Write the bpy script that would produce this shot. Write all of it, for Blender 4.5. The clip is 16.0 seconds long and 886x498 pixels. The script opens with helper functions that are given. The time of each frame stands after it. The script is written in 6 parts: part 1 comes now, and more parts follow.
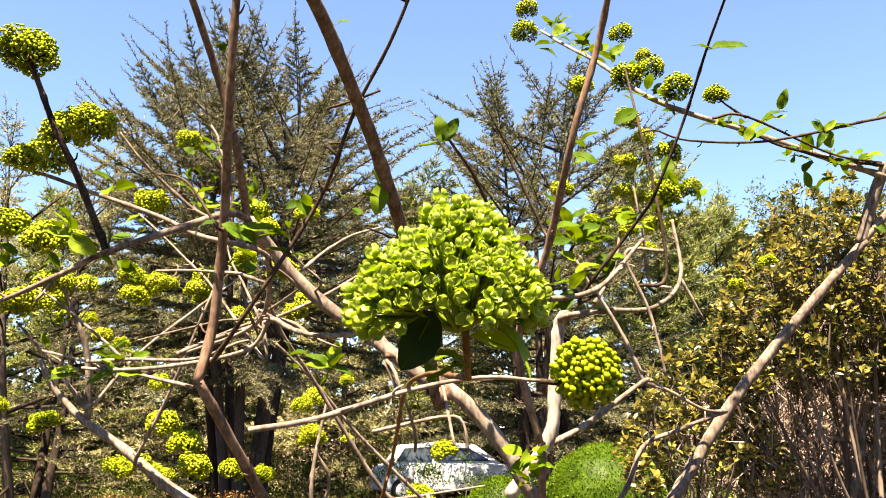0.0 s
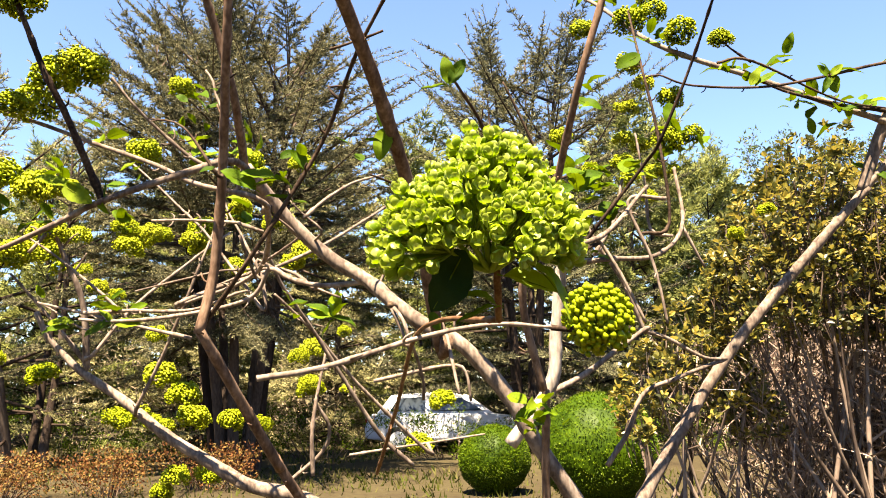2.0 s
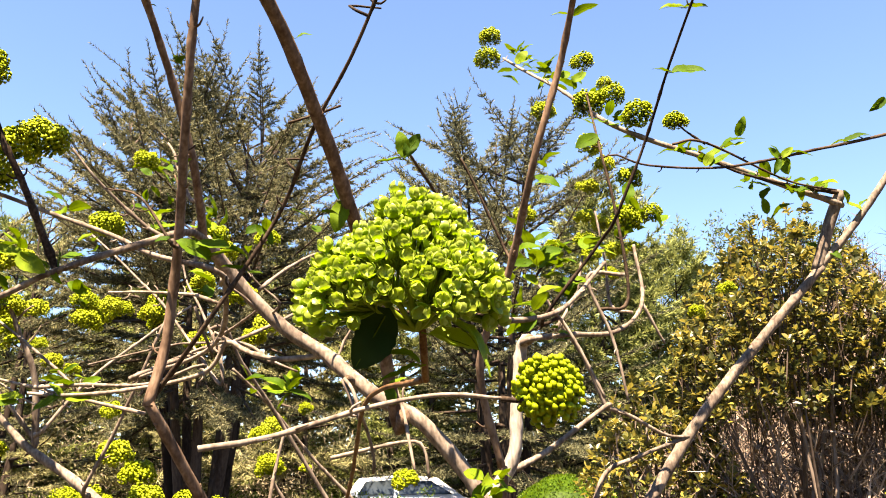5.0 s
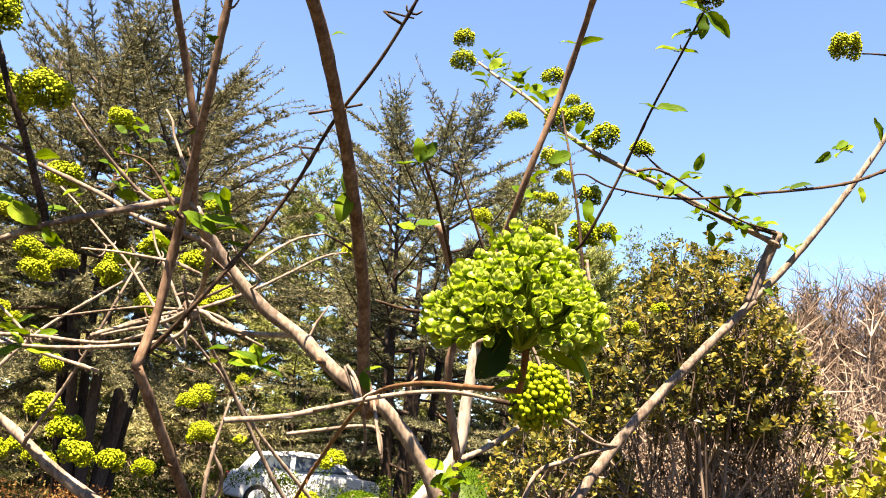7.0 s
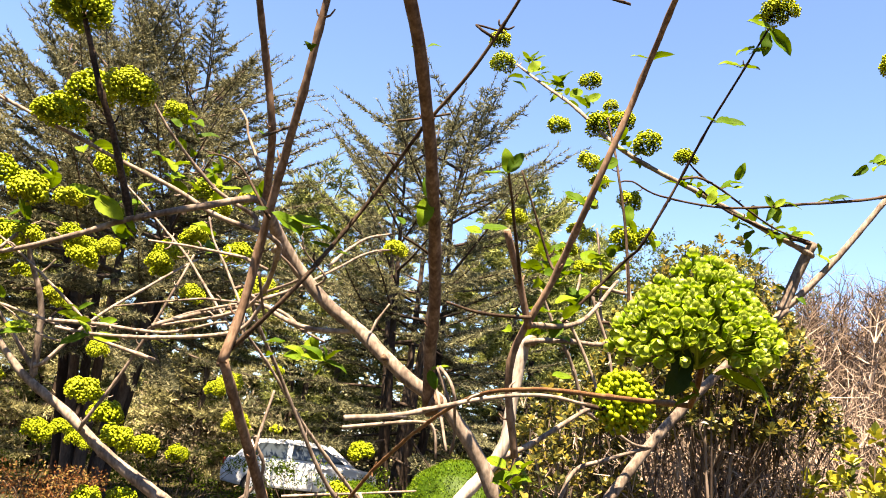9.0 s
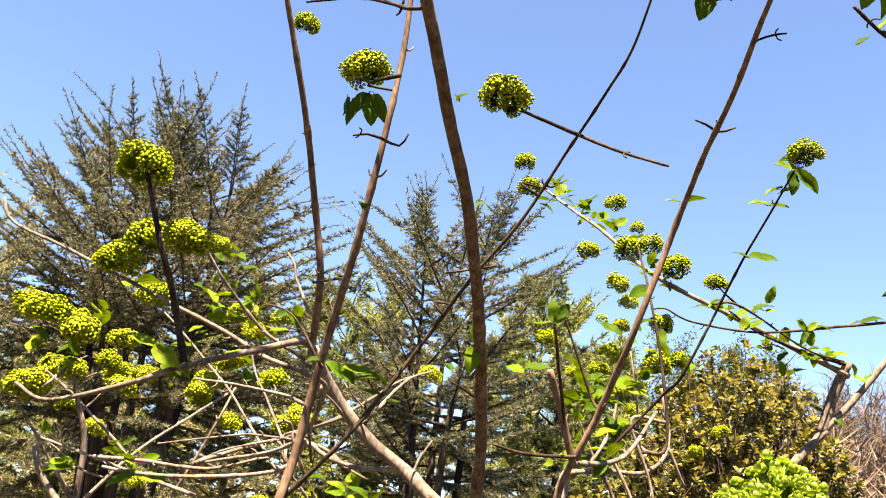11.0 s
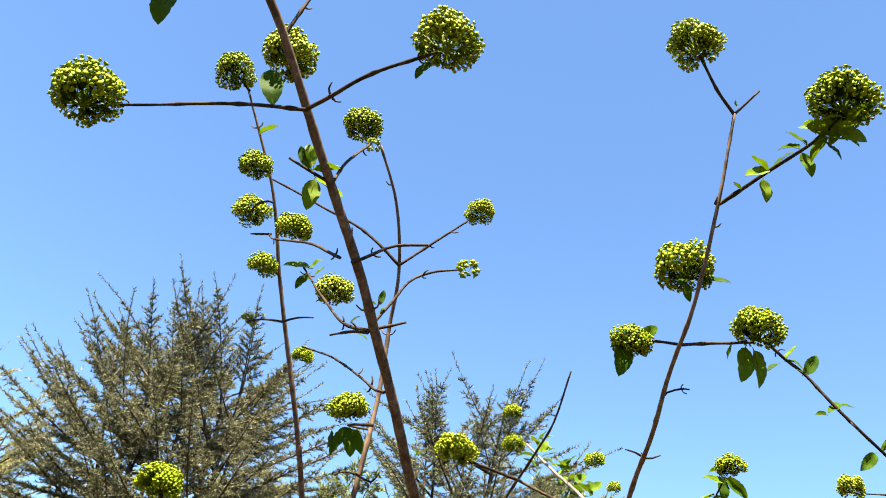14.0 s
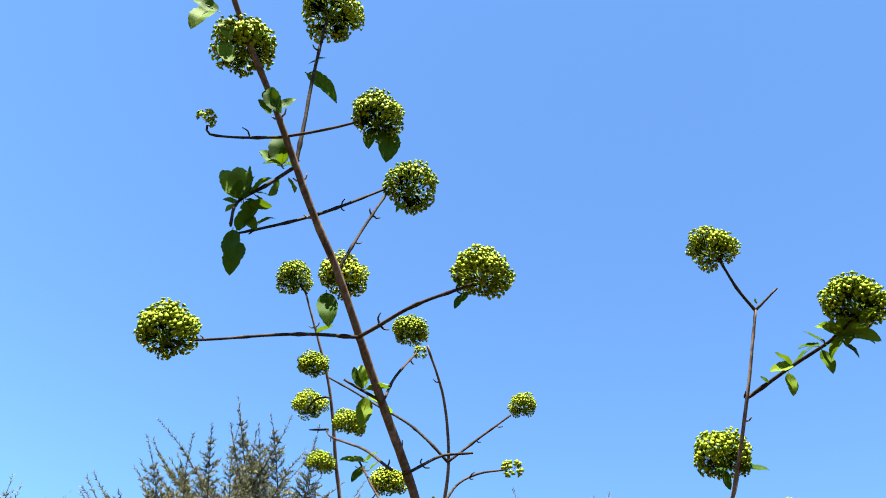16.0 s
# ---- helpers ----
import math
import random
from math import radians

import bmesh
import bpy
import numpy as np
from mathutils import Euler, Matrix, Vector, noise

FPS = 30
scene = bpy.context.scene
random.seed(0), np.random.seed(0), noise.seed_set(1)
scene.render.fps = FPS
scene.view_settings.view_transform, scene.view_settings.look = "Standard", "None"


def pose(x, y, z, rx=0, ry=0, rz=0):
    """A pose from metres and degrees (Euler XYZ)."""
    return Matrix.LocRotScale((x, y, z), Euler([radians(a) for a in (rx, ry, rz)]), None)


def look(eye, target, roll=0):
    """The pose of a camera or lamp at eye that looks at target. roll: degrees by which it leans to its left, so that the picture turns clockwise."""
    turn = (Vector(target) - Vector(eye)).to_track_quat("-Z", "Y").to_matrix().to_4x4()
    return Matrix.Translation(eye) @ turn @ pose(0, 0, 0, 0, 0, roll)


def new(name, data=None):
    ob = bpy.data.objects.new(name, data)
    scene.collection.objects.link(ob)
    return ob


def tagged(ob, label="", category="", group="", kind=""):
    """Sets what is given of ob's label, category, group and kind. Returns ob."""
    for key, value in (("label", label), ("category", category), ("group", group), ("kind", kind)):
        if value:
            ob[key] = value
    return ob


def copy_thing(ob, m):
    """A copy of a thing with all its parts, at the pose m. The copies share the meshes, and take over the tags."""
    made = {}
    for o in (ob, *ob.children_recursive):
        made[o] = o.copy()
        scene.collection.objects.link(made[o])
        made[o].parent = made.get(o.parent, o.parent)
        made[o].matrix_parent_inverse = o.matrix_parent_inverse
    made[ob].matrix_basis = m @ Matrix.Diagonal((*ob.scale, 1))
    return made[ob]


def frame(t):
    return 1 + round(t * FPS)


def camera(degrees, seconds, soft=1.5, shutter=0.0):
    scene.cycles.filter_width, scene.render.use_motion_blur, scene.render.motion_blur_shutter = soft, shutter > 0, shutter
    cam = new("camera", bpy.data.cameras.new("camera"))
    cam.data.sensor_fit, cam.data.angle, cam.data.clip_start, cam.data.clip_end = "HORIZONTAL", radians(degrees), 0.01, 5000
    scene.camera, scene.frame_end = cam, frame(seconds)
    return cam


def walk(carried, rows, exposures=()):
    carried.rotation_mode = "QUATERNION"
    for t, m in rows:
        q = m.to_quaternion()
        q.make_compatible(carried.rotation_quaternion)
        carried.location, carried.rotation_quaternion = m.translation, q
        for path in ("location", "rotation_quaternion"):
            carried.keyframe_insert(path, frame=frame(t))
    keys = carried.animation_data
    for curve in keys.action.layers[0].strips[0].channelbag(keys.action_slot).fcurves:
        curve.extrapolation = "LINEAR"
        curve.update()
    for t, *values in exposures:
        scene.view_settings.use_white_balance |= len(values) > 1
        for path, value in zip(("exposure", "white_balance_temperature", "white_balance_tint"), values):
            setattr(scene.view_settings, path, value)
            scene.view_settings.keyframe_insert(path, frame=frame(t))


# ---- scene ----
cam = camera(56.8, 16.0, soft=1.0)
PATH = [
    (0, (0.005, 0.026, 1.51), (0.005, 1.973, 1.964), -0.1),
    (0.5, (0.004, 0.028, 1.509), (0.004, 1.983, 1.929), -0.1),
    (1, (-0.005, 0.04, 1.511), (-0.002, 2.004, 1.886), -0.3),
    (1.5, (-0.005, 0.042, 1.513), (-0.004, 2.012, 1.86), -0.5),
    (2, (-0.009, 0.044, 1.508), (0.011, 2.015, 1.848), -0.5),
    (2.5, (-0.003, 0.052, 1.512), (0.041, 2.013, 1.901), -0.4),
    (3, (-0.002, 0.057, 1.506), (0.068, 2.004, 1.954), -0.5),
    (3.5, (0.007, 0.058, 1.501), (0.084, 1.995, 1.993), -1.0),
    (3.7, (0.01, 0.057, 1.499), (0.086, 1.992, 2.0), -1.0),
    (5.8, (-0.001, 0.031, 1.503), (0.139, 1.954, 2.035), 1.0),
    (6, (-0.02, 0.028, 1.507), (0.16, 1.95, 2.033), 1.5),
    (6.5, (-0.045, 0.013, 1.506), (0.201, 1.931, 2.018), 3.6),
    (7, (-0.076, 0.0, 1.501), (0.206, 1.915, 2.004), 5.0),
    (7.5, (-0.107, -0.013, 1.497), (0.191, 1.902, 1.993), 6.1),
    (8, (-0.132, -0.016, 1.494), (0.163, 1.902, 1.979), 6.6),
    (8.2, (-0.137, -0.011, 1.495), (0.154, 1.909, 1.974), 6.7),
    (10.3, (-0.211, -0.043, 1.507), (0.058, 1.847, 2.104), 6.5),
    (10.5, (-0.212, -0.047, 1.516), (0.037, 1.835, 2.146), 6.6),
    (11, (-0.211, -0.055, 1.536), (-0.005, 1.802, 2.249), 6.6),
    (11.5, (-0.2, -0.079, 1.556), (-0.03, 1.743, 2.363), 6.5),
    (12, (-0.185, -0.118, 1.575), (-0.031, 1.677, 2.444), 6.3),
    (12.5, (-0.171, -0.157, 1.591), (-0.03, 1.604, 2.527), 6.6),
    (13, (-0.171, -0.204, 1.607), (-0.041, 1.526, 2.602), 7.1),
    (13.5, (-0.182, -0.271, 1.615), (-0.063, 1.423, 2.672), 7.7),
    (14, (-0.197, -0.324, 1.619), (-0.098, 1.334, 2.734), 8.2),
    (14.5, (-0.21, -0.368, 1.626), (-0.147, 1.25, 2.801), 8.6),
    (15, (-0.214, -0.399, 1.629), (-0.197, 1.178, 2.859), 8.9),
    (15.5, (-0.205, -0.432, 1.635), (-0.246, 1.09, 2.932), 9.4),
    (16, (-0.2, -0.461, 1.645), (-0.277, 1.019, 2.988), 9.8),
]
walk(cam, [(t, look(eye, target, roll)) for t, eye, target, roll in PATH], exposures=((0.0, 2.86, 8100, 15), (8.0, 2.86, 8100, 15), (11.0, 2.82, 8100, 16), (12.0, 2.82, 7500, 9), (13.5, 2.78, 7100, 5), (14.5, 2.75, 6850, 5), (16.0, 2.69, 6300, 2)))

# world, sun
world = bpy.data.worlds.new("sky")
scene.world = world
world.use_nodes = True
wn = world.node_tree.nodes
sky = wn.new("ShaderNodeTexSky")
sky.sky_type = "NISHITA"
sky.sun_disc = False
SUN_HIGH, SUN_TURN = radians(66), radians(198)
sky.sun_elevation, sky.sun_rotation = SUN_HIGH, SUN_TURN
sky.air_density, sky.dust_density, sky.ozone_density = 0.9, 0.0, 9.0
wn["Background"].inputs["Strength"].default_value = 0.058
world.node_tree.links.new(sky.outputs["Color"], wn["Background"].inputs["Color"])

sun = new("sun", bpy.data.lights.new("sun", "SUN"))
sun.data.energy, sun.data.angle, sun.data.color = 5.0, radians(0.53), (1.0, 0.92, 0.78)
SUN_WAY = Vector((math.sin(SUN_TURN) * math.cos(SUN_HIGH), math.cos(SUN_TURN) * math.cos(SUN_HIGH), math.sin(SUN_HIGH)))
sun.matrix_world = look(SUN_WAY * 30, (0, 0, 0))

# materials
def surface(name, colours, grain=40.0, rough=0.6, bump=0.2, through_light=0.0, spread=0.25, coarse=None, island=False, stretch=(1, 1, 1), glow_colour=None, gloss=0.06, span=(0.28, 0.72)):
    """A mottled surface: two scales of noise run through the colours; each object or island differs a little."""
    m = bpy.data.materials.new(name)
    m.use_nodes = True
    n, link = m.node_tree.nodes, m.node_tree.links.new
    bsdf = n["Principled BSDF"]
    at = n.new("ShaderNodeTexCoord")
    turn = n.new("ShaderNodeMapping")
    turn.inputs["Scale"].default_value = stretch
    link(at.outputs["Object"], turn.inputs["Vector"])
    fine = n.new("ShaderNodeTexNoise")
    fine.inputs["Scale"].default_value, fine.inputs["Detail"].default_value = grain, 5
    wide = n.new("ShaderNodeTexNoise")
    wide.inputs["Scale"].default_value, wide.inputs["Detail"].default_value = coarse or grain / 9, 3
    for tex in (fine, wide):
        link(turn.outputs["Vector"], tex.inputs["Vector"])
    both = n.new("ShaderNodeMix")
    both.inputs["Factor"].default_value = 0.5
    link(fine.outputs["Fac"], both.inputs["A"])
    link(wide.outputs["Fac"], both.inputs["B"])
    own = n.new("ShaderNodeNewGeometry") if island else n.new("ShaderNodeObjectInfo")
    part_by = n.new("ShaderNodeMath")
    part_by.operation = "MULTIPLY_ADD"
    part_by.inputs[1].default_value, part_by.inputs[2].default_value = spread * 2, -spread
    link(own.outputs["Random Per Island" if island else "Random"], part_by.inputs[0])
    total = n.new("ShaderNodeMath")
    link(both.outputs["Result"], total.inputs[0])
    link(part_by.outputs[0], total.inputs[1])
    ramp = n.new("ShaderNodeValToRGB")
    ramp.color_ramp.elements[0].position, ramp.color_ramp.elements[1].position = span
    ramp.color_ramp.elements[0].color, ramp.color_ramp.elements[1].color = (*colours[0], 1), (*colours[-1], 1)
    for k, c in enumerate(colours[1:-1]):
        e = ramp.color_ramp.elements.new(span[0] + (span[1] - span[0]) * (k + 1) / (len(colours) - 1))
        e.color = (*c, 1)
    link(total.outputs[0], ramp.inputs["Fac"])
    link(ramp.outputs["Color"], bsdf.inputs["Base Color"])
    bsdf.inputs["Roughness"].default_value = rough
    bsdf.inputs["Specular IOR Level"].default_value = gloss
    if bump:
        relief = n.new("ShaderNodeBump")
        relief.inputs["Strength"].default_value, relief.inputs["Distance"].default_value = bump, 0.3 / grain
        link(fine.outputs["Fac"], relief.inputs["Height"])
        link(relief.outputs["Normal"], bsdf.inputs["Normal"])
    if through_light:
        back = n.new("ShaderNodeBsdfTranslucent")
        if glow_colour:
            tint = n.new("ShaderNodeMix")
            tint.data_type, tint.blend_type = "RGBA", "MIX"
            tint.inputs["Factor"].default_value = 0.6
            link(ramp.outputs["Color"], tint.inputs["A"])
            tint.inputs["B"].default_value = (*glow_colour, 1)
            link(tint.outputs["Result"], back.inputs["Color"])
        else:
            link(ramp.outputs["Color"], back.inputs["Color"])
        mix = n.new("ShaderNodeMixShader")
        mix.inputs["Fac"].default_value = through_light
        link(bsdf.outputs[0], mix.inputs[1])
        link(back.outputs[0], mix.inputs[2])
        link(mix.outputs[0], n["Material Output"].inputs["Surface"])
    return m


BARK_BROWN = surface("bark_brown", [(0.0633, 0.038, 0.0246), (0.119, 0.0757, 0.0518), (0.206, 0.138, 0.0974)], 260, 0.75, 0.18, stretch=(1, 1, 0.35), coarse=75, span=(0.36, 0.64), spread=0.05)
BARK_PALE = surface("bark_pale", [(0.072, 0.054, 0.044), (0.15, 0.117, 0.094), (0.255, 0.207, 0.17)], 220, 0.8, 0.3, stretch=(1, 1, 0.4), coarse=60, span=(0.36, 0.63), spread=0.05)
BARK_BLEACHED = surface("bark_bleached", [(0.16, 0.135, 0.115), (0.3, 0.26, 0.225), (0.42, 0.375, 0.33)], 220, 0.85, 0.3, stretch=(1, 1, 0.3), coarse=50, span=(0.36, 0.63), spread=0.05)
BARK_TWIG = surface("bark_twig", [(0.0115, 0.00759, 0.00575), (0.031, 0.0201, 0.0138), (0.069, 0.0471, 0.0322)], 300, 0.7, 0.15, coarse=40, span=(0.36, 0.62), spread=0.05)
BARK_RED = surface("bark_red", [(0.05, 0.022, 0.01), (0.11, 0.055, 0.025), (0.17, 0.1, 0.05)], 700, 0.6, 0.3, coarse=60, span=(0.36, 0.62), spread=0.05)
BARK_DARK = surface("bark_dark", [(0.0195, 0.0135, 0.0105), (0.048, 0.0345, 0.027), (0.09, 0.069, 0.0555)], 30, 0.9, 0.4, coarse=3, stretch=(1, 1, 0.3))
CUT_WOOD = surface("cut_wood", [(0.0612, 0.0408, 0.0272), (0.204, 0.15, 0.0952), (0.306, 0.245, 0.17)], 400, 0.8, 0.3, coarse=60)
PETAL = surface("petal", [(0.14, 0.2, 0.0045), (0.26, 0.315, 0.011), (0.41, 0.435, 0.032)], 500, 0.6, 0.08, 0.24, 0.3, coarse=60, island=True, glow_colour=(0.34, 0.42, 0.004), gloss=0.08)
PETAL_NEAR = surface("petal_near", [(0.116, 0.212, 0.00683), (0.212, 0.315, 0.015), (0.315, 0.403, 0.0383)], 700, 0.4, 0.10, 0.46, 0.22, coarse=160, island=True, glow_colour=(0.28, 0.44, 0.011), gloss=0.4)
BUD = surface("bud", [(0.16, 0.21, 0.005), (0.24, 0.285, 0.011), (0.33, 0.355, 0.024)], 900, 0.5, 0.06, 0.2, 0.15, coarse=150, gloss=0.1)
BUD_NEAR = surface("bud_near", [(0.18, 0.243, 0.0198), (0.261, 0.324, 0.045), (0.36, 0.414, 0.108)], 900, 0.35, 0.06, 0.3, 0.15, coarse=150, island=True, glow_colour=(0.28, 0.38, 0.02), gloss=0.4)
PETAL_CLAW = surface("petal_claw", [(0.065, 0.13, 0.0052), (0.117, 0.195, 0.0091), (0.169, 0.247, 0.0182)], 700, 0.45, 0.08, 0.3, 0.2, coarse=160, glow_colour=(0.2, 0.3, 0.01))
PETAL_RIM = surface("petal_rim", [(0.243, 0.329, 0.0437), (0.316, 0.401, 0.0729), (0.401, 0.474, 0.134)], 700, 0.4, 0.05, 0.3, 0.1, coarse=160, glow_colour=(0.32, 0.4, 0.05))
STALK = surface("stalk", [(0.06, 0.1, 0.004), (0.11, 0.155, 0.006), (0.17, 0.21, 0.012)], 500, 0.5, 0.1, 0.3, coarse=70, gloss=0.08)
STALK_NEAR = surface("stalk_near", [(0.0828, 0.145, 0.0069), (0.138, 0.214, 0.011), (0.193, 0.262, 0.0206)], 700, 0.5, 0.1, 0.3, coarse=90, gloss=0.2)
LEAF = surface("leaf", [(0.022, 0.052, 0.0024), (0.052, 0.102, 0.0032), (0.11, 0.16, 0.008)], 350, 0.6, 0.2, 0.24, 0.28, coarse=35, glow_colour=(0.17, 0.26, 0.005), gloss=0.06)
# pale young leaf green; by the near head it stands in for direct sun
LEAF_YOUNG_LIT = surface("leaf_young_lit", [(0.09, 0.16, 0.006), (0.15, 0.23, 0.01), (0.22, 0.29, 0.02)], 400, 0.5, 0.3, 0.4, 0.1, coarse=60, glow_colour=(0.3, 0.42, 0.01), gloss=0.3)
# dark green leaf with the shade below the flower head put into its colour
LEAF_SHADED = surface("leaf_shaded", [(0.0047, 0.0162, 0.00137), (0.00856, 0.0279, 0.00206), (0.0176, 0.0466, 0.00343)], 500, 0.45, 0.35, 0.03, 0.1, coarse=90, gloss=0.12)
NEEDLE = surface("needle", [(0.0362, 0.0389, 0.0197), (0.107, 0.106, 0.0574), (0.193, 0.181, 0.103)], 3.0, 0.6, 0.0, 0.25, 0.30, coarse=0.5, island=True)
NEEDLE_OLIVE = surface("needle_olive", [(0.0612, 0.0766, 0.0232), (0.179, 0.205, 0.0653), (0.3, 0.319, 0.109)], 3.0, 0.65, 0.0, 0.35, 0.3, coarse=0.4, island=True)
NEEDLE_BROWN = surface("needle_brown", [(0.0829, 0.0827, 0.039), (0.2, 0.191, 0.09), (0.345, 0.318, 0.158)], 3.0, 0.65, 0.0, 0.32, 0.3, coarse=0.4, island=True)
NEEDLE_GREY = surface("needle_grey", [(0.0391, 0.0422, 0.0247), (0.105, 0.107, 0.0609), (0.196, 0.189, 0.105)], 3.0, 0.65, 0.0, 0.25, 0.3, coarse=0.4, island=True)
BROADLEAF = surface("broadleaf", [(0.0321, 0.0385, 0.0107), (0.112, 0.112, 0.0235), (0.273, 0.219, 0.0407)], 25, 0.42, 0.1, 0.42, 0.36, coarse=2.2, island=True, gloss=0.4)
YELLOW_LEAF = surface("yellow_leaf", [(0.06, 0.075, 0.006), (0.2, 0.2, 0.014), (0.38, 0.34, 0.03)], 25, 0.45, 0.1, 0.3, 0.36, coarse=2.2, island=True, gloss=0.3)
BOX_LEAF = surface("box_leaf", [(0.0213, 0.0468, 0.00213), (0.0552, 0.102, 0.0034), (0.102, 0.153, 0.0085)], 30, 0.5, 0.0, 0.25, 0.3, coarse=4, island=True, gloss=0.1)
FRESH_LEAF = surface("fresh_leaf", [(0.04, 0.065, 0.012), (0.08, 0.105, 0.026), (0.12, 0.135, 0.046)], 10, 0.5, 0.0, 0.35, 0.3, coarse=1, island=True)
RED_LEAF = surface("red_leaf", [(0.0687, 0.0245, 0.00979), (0.147, 0.0636, 0.022), (0.176, 0.118, 0.0392)], 20, 0.6, 0.0, 0.2, 0.35, coarse=1.2, island=True)
PALE_TWIG = surface("pale_twig", [(0.0896, 0.065, 0.0538), (0.213, 0.157, 0.121), (0.336, 0.263, 0.207)], 20, 0.85, 0.0, coarse=2, island=True)
DRY_BARK = surface("dry_bark", [(0.0575, 0.0414, 0.0322), (0.115, 0.0862, 0.069), (0.184, 0.144, 0.115)], 40, 0.85, 0.4, coarse=5, stretch=(1, 1, 0.4), gloss=0.12)
DRY_TWIG = surface("dry_twig", [(0.045, 0.03, 0.024), (0.105, 0.073, 0.054), (0.18, 0.135, 0.102)], 20, 0.85, 0.0, coarse=2, island=True)
UNDERGROWTH = surface("undergrowth", [(0.0713, 0.0594, 0.04), (0.211, 0.173, 0.112), (0.378, 0.311, 0.21)], 8, 0.85, 0.0, 0.25, 0.35, coarse=0.6, island=True)
EARTH = surface("earth", [(0.0126, 0.0096, 0.00605), (0.0328, 0.0252, 0.0151), (0.0505, 0.0427, 0.0214)], 9, 0.95, 0.6, coarse=0.35)
GRASS = surface("grass_blade", [(0.0206, 0.0309, 0.00412), (0.0547, 0.0652, 0.0103), (0.0959, 0.0889, 0.0309)], 20, 0.6, 0.0, 0.25, 0.3, coarse=1, island=True)
WHITE_PAINT = surface("white_paint", [(0.521, 0.554, 0.605), (0.605, 0.63, 0.672), (0.672, 0.689, 0.714)], 6, 0.35, 0.0, spread=0.05, coarse=0.7, gloss=0.5)
DARK_GLASS = surface("dark_glass", [(0.02, 0.03, 0.04), (0.03, 0.04, 0.05), (0.05, 0.06, 0.07)], 4, 0.08, 0.0, spread=0.05, gloss=0.5)
RED_LENS = surface("red_lens", [(0.12, 0.006, 0.006), (0.2, 0.012, 0.01), (0.28, 0.02, 0.016)], 30, 0.15, 0.0, spread=0.05, gloss=0.5)
RUBBER = surface("rubber", [(0.015, 0.015, 0.015), (0.025, 0.025, 0.025), (0.04, 0.04, 0.04)], 40, 0.85, 0.2)


# tools for meshes
def solid(name, verts, faces, material, smooth=True, more=()):
    data = bpy.data.meshes.new(name)
    data.from_pydata([tuple(v) for v in verts], [], [tuple(f) for f in faces])
    data.materials.append(material)
    for extra in more:
        data.materials.append(extra)
    if smooth:
        data.polygons.foreach_set("use_smooth", [True] * len(data.polygons))
    data.update()
    return data


def part(name, data, parent, label="", place=None):
    """Links mesh data as one part of a thing; place is in the parent's own space."""
    ob = new(name, data)
    ob.parent = parent
    if place is not None:
        ob.matrix_local = place
    if label:
        ob["label"] = label
    return ob


def thing(name, place, label, category, group="", kind=""):
    ob = new(name)
    ob.empty_display_size = 0.1
    ob.location = place
    return tagged(ob, label, category, group, kind)


def smooth_line(points, step):
    """A rounded line through the points, a Catmull-Rom curve, with the share of its length at each place."""
    p = [np.array(q, float) for q in points]
    p = [2 * p[0] - p[1]] + p + [2 * p[-1] - p[-2]]
    out = []
    for k in range(1, len(p) - 2):
        many = max(2, int(np.linalg.norm(p[k + 1] - p[k]) / step))
        for s in range(many):
            u = s / many
            out.append(0.5 * (2 * p[k] + (p[k + 1] - p[k - 1]) * u + (2 * p[k - 1] - 5 * p[k] + 4 * p[k + 1] - p[k + 2]) * u * u
                              + (3 * p[k] - p[k - 1] - 3 * p[k + 1] + p[k + 2]) * u ** 3))
    out.append(p[-2])
    out = np.array(out)
    run_ = np.concatenate([[0], np.cumsum(np.linalg.norm(np.diff(out, axis=0), axis=1))])
    return out, run_


def tube(line, radii, sides, close=True, rough=0.0, rng=None):
    """A round tube along a line of places."""
    n = len(line)
    ways = np.gradient(line, axis=0)
    ways /= np.linalg.norm(ways, axis=1)[:, None] + 1e-12
    up = np.array([0.31, 0.87, 0.38])
    verts = []
    side = np.cross(ways[0], up)
    for k in range(n):
        side = side - ways[k] * (side @ ways[k])
        side /= np.linalg.norm(side) + 1e-12
        other = np.cross(ways[k], side)
        for s in range(sides):
            a = 2 * math.pi * s / sides
            r = radii[k] * (1 + (rough * rng.normal() if rng is not None and rough else 0))
            verts.append(line[k] + r * (math.cos(a) * side + math.sin(a) * other))
    faces = [(k * sides + s, k * sides + (s + 1) % sides, (k + 1) * sides + (s + 1) % sides, (k + 1) * sides + s) for k in range(n - 1) for s in range(sides)]
    if close:
        faces.append(tuple(range(sides - 1, -1, -1)))
        faces.append(tuple(range((n - 1) * sides, n * sides)))
    return verts, faces


class Pile:
    """Collects pieces of geometry for one mesh."""
    def __init__(self):
        self.verts, self.faces, self.marks = [], [], []

    def add(self, verts, faces, mark=0):
        base = len(self.verts)
        self.verts.extend(verts)
        self.faces.extend(tuple(base + i for i in f) for f in faces)
        self.marks.extend([mark] * len(faces))

    def data(self, name, material, smooth=True, more=()):
        mesh = solid(name, self.verts, self.faces, material, smooth, more)
        if more:
            mesh.polygons.foreach_set("material_index", self.marks)
        return mesh


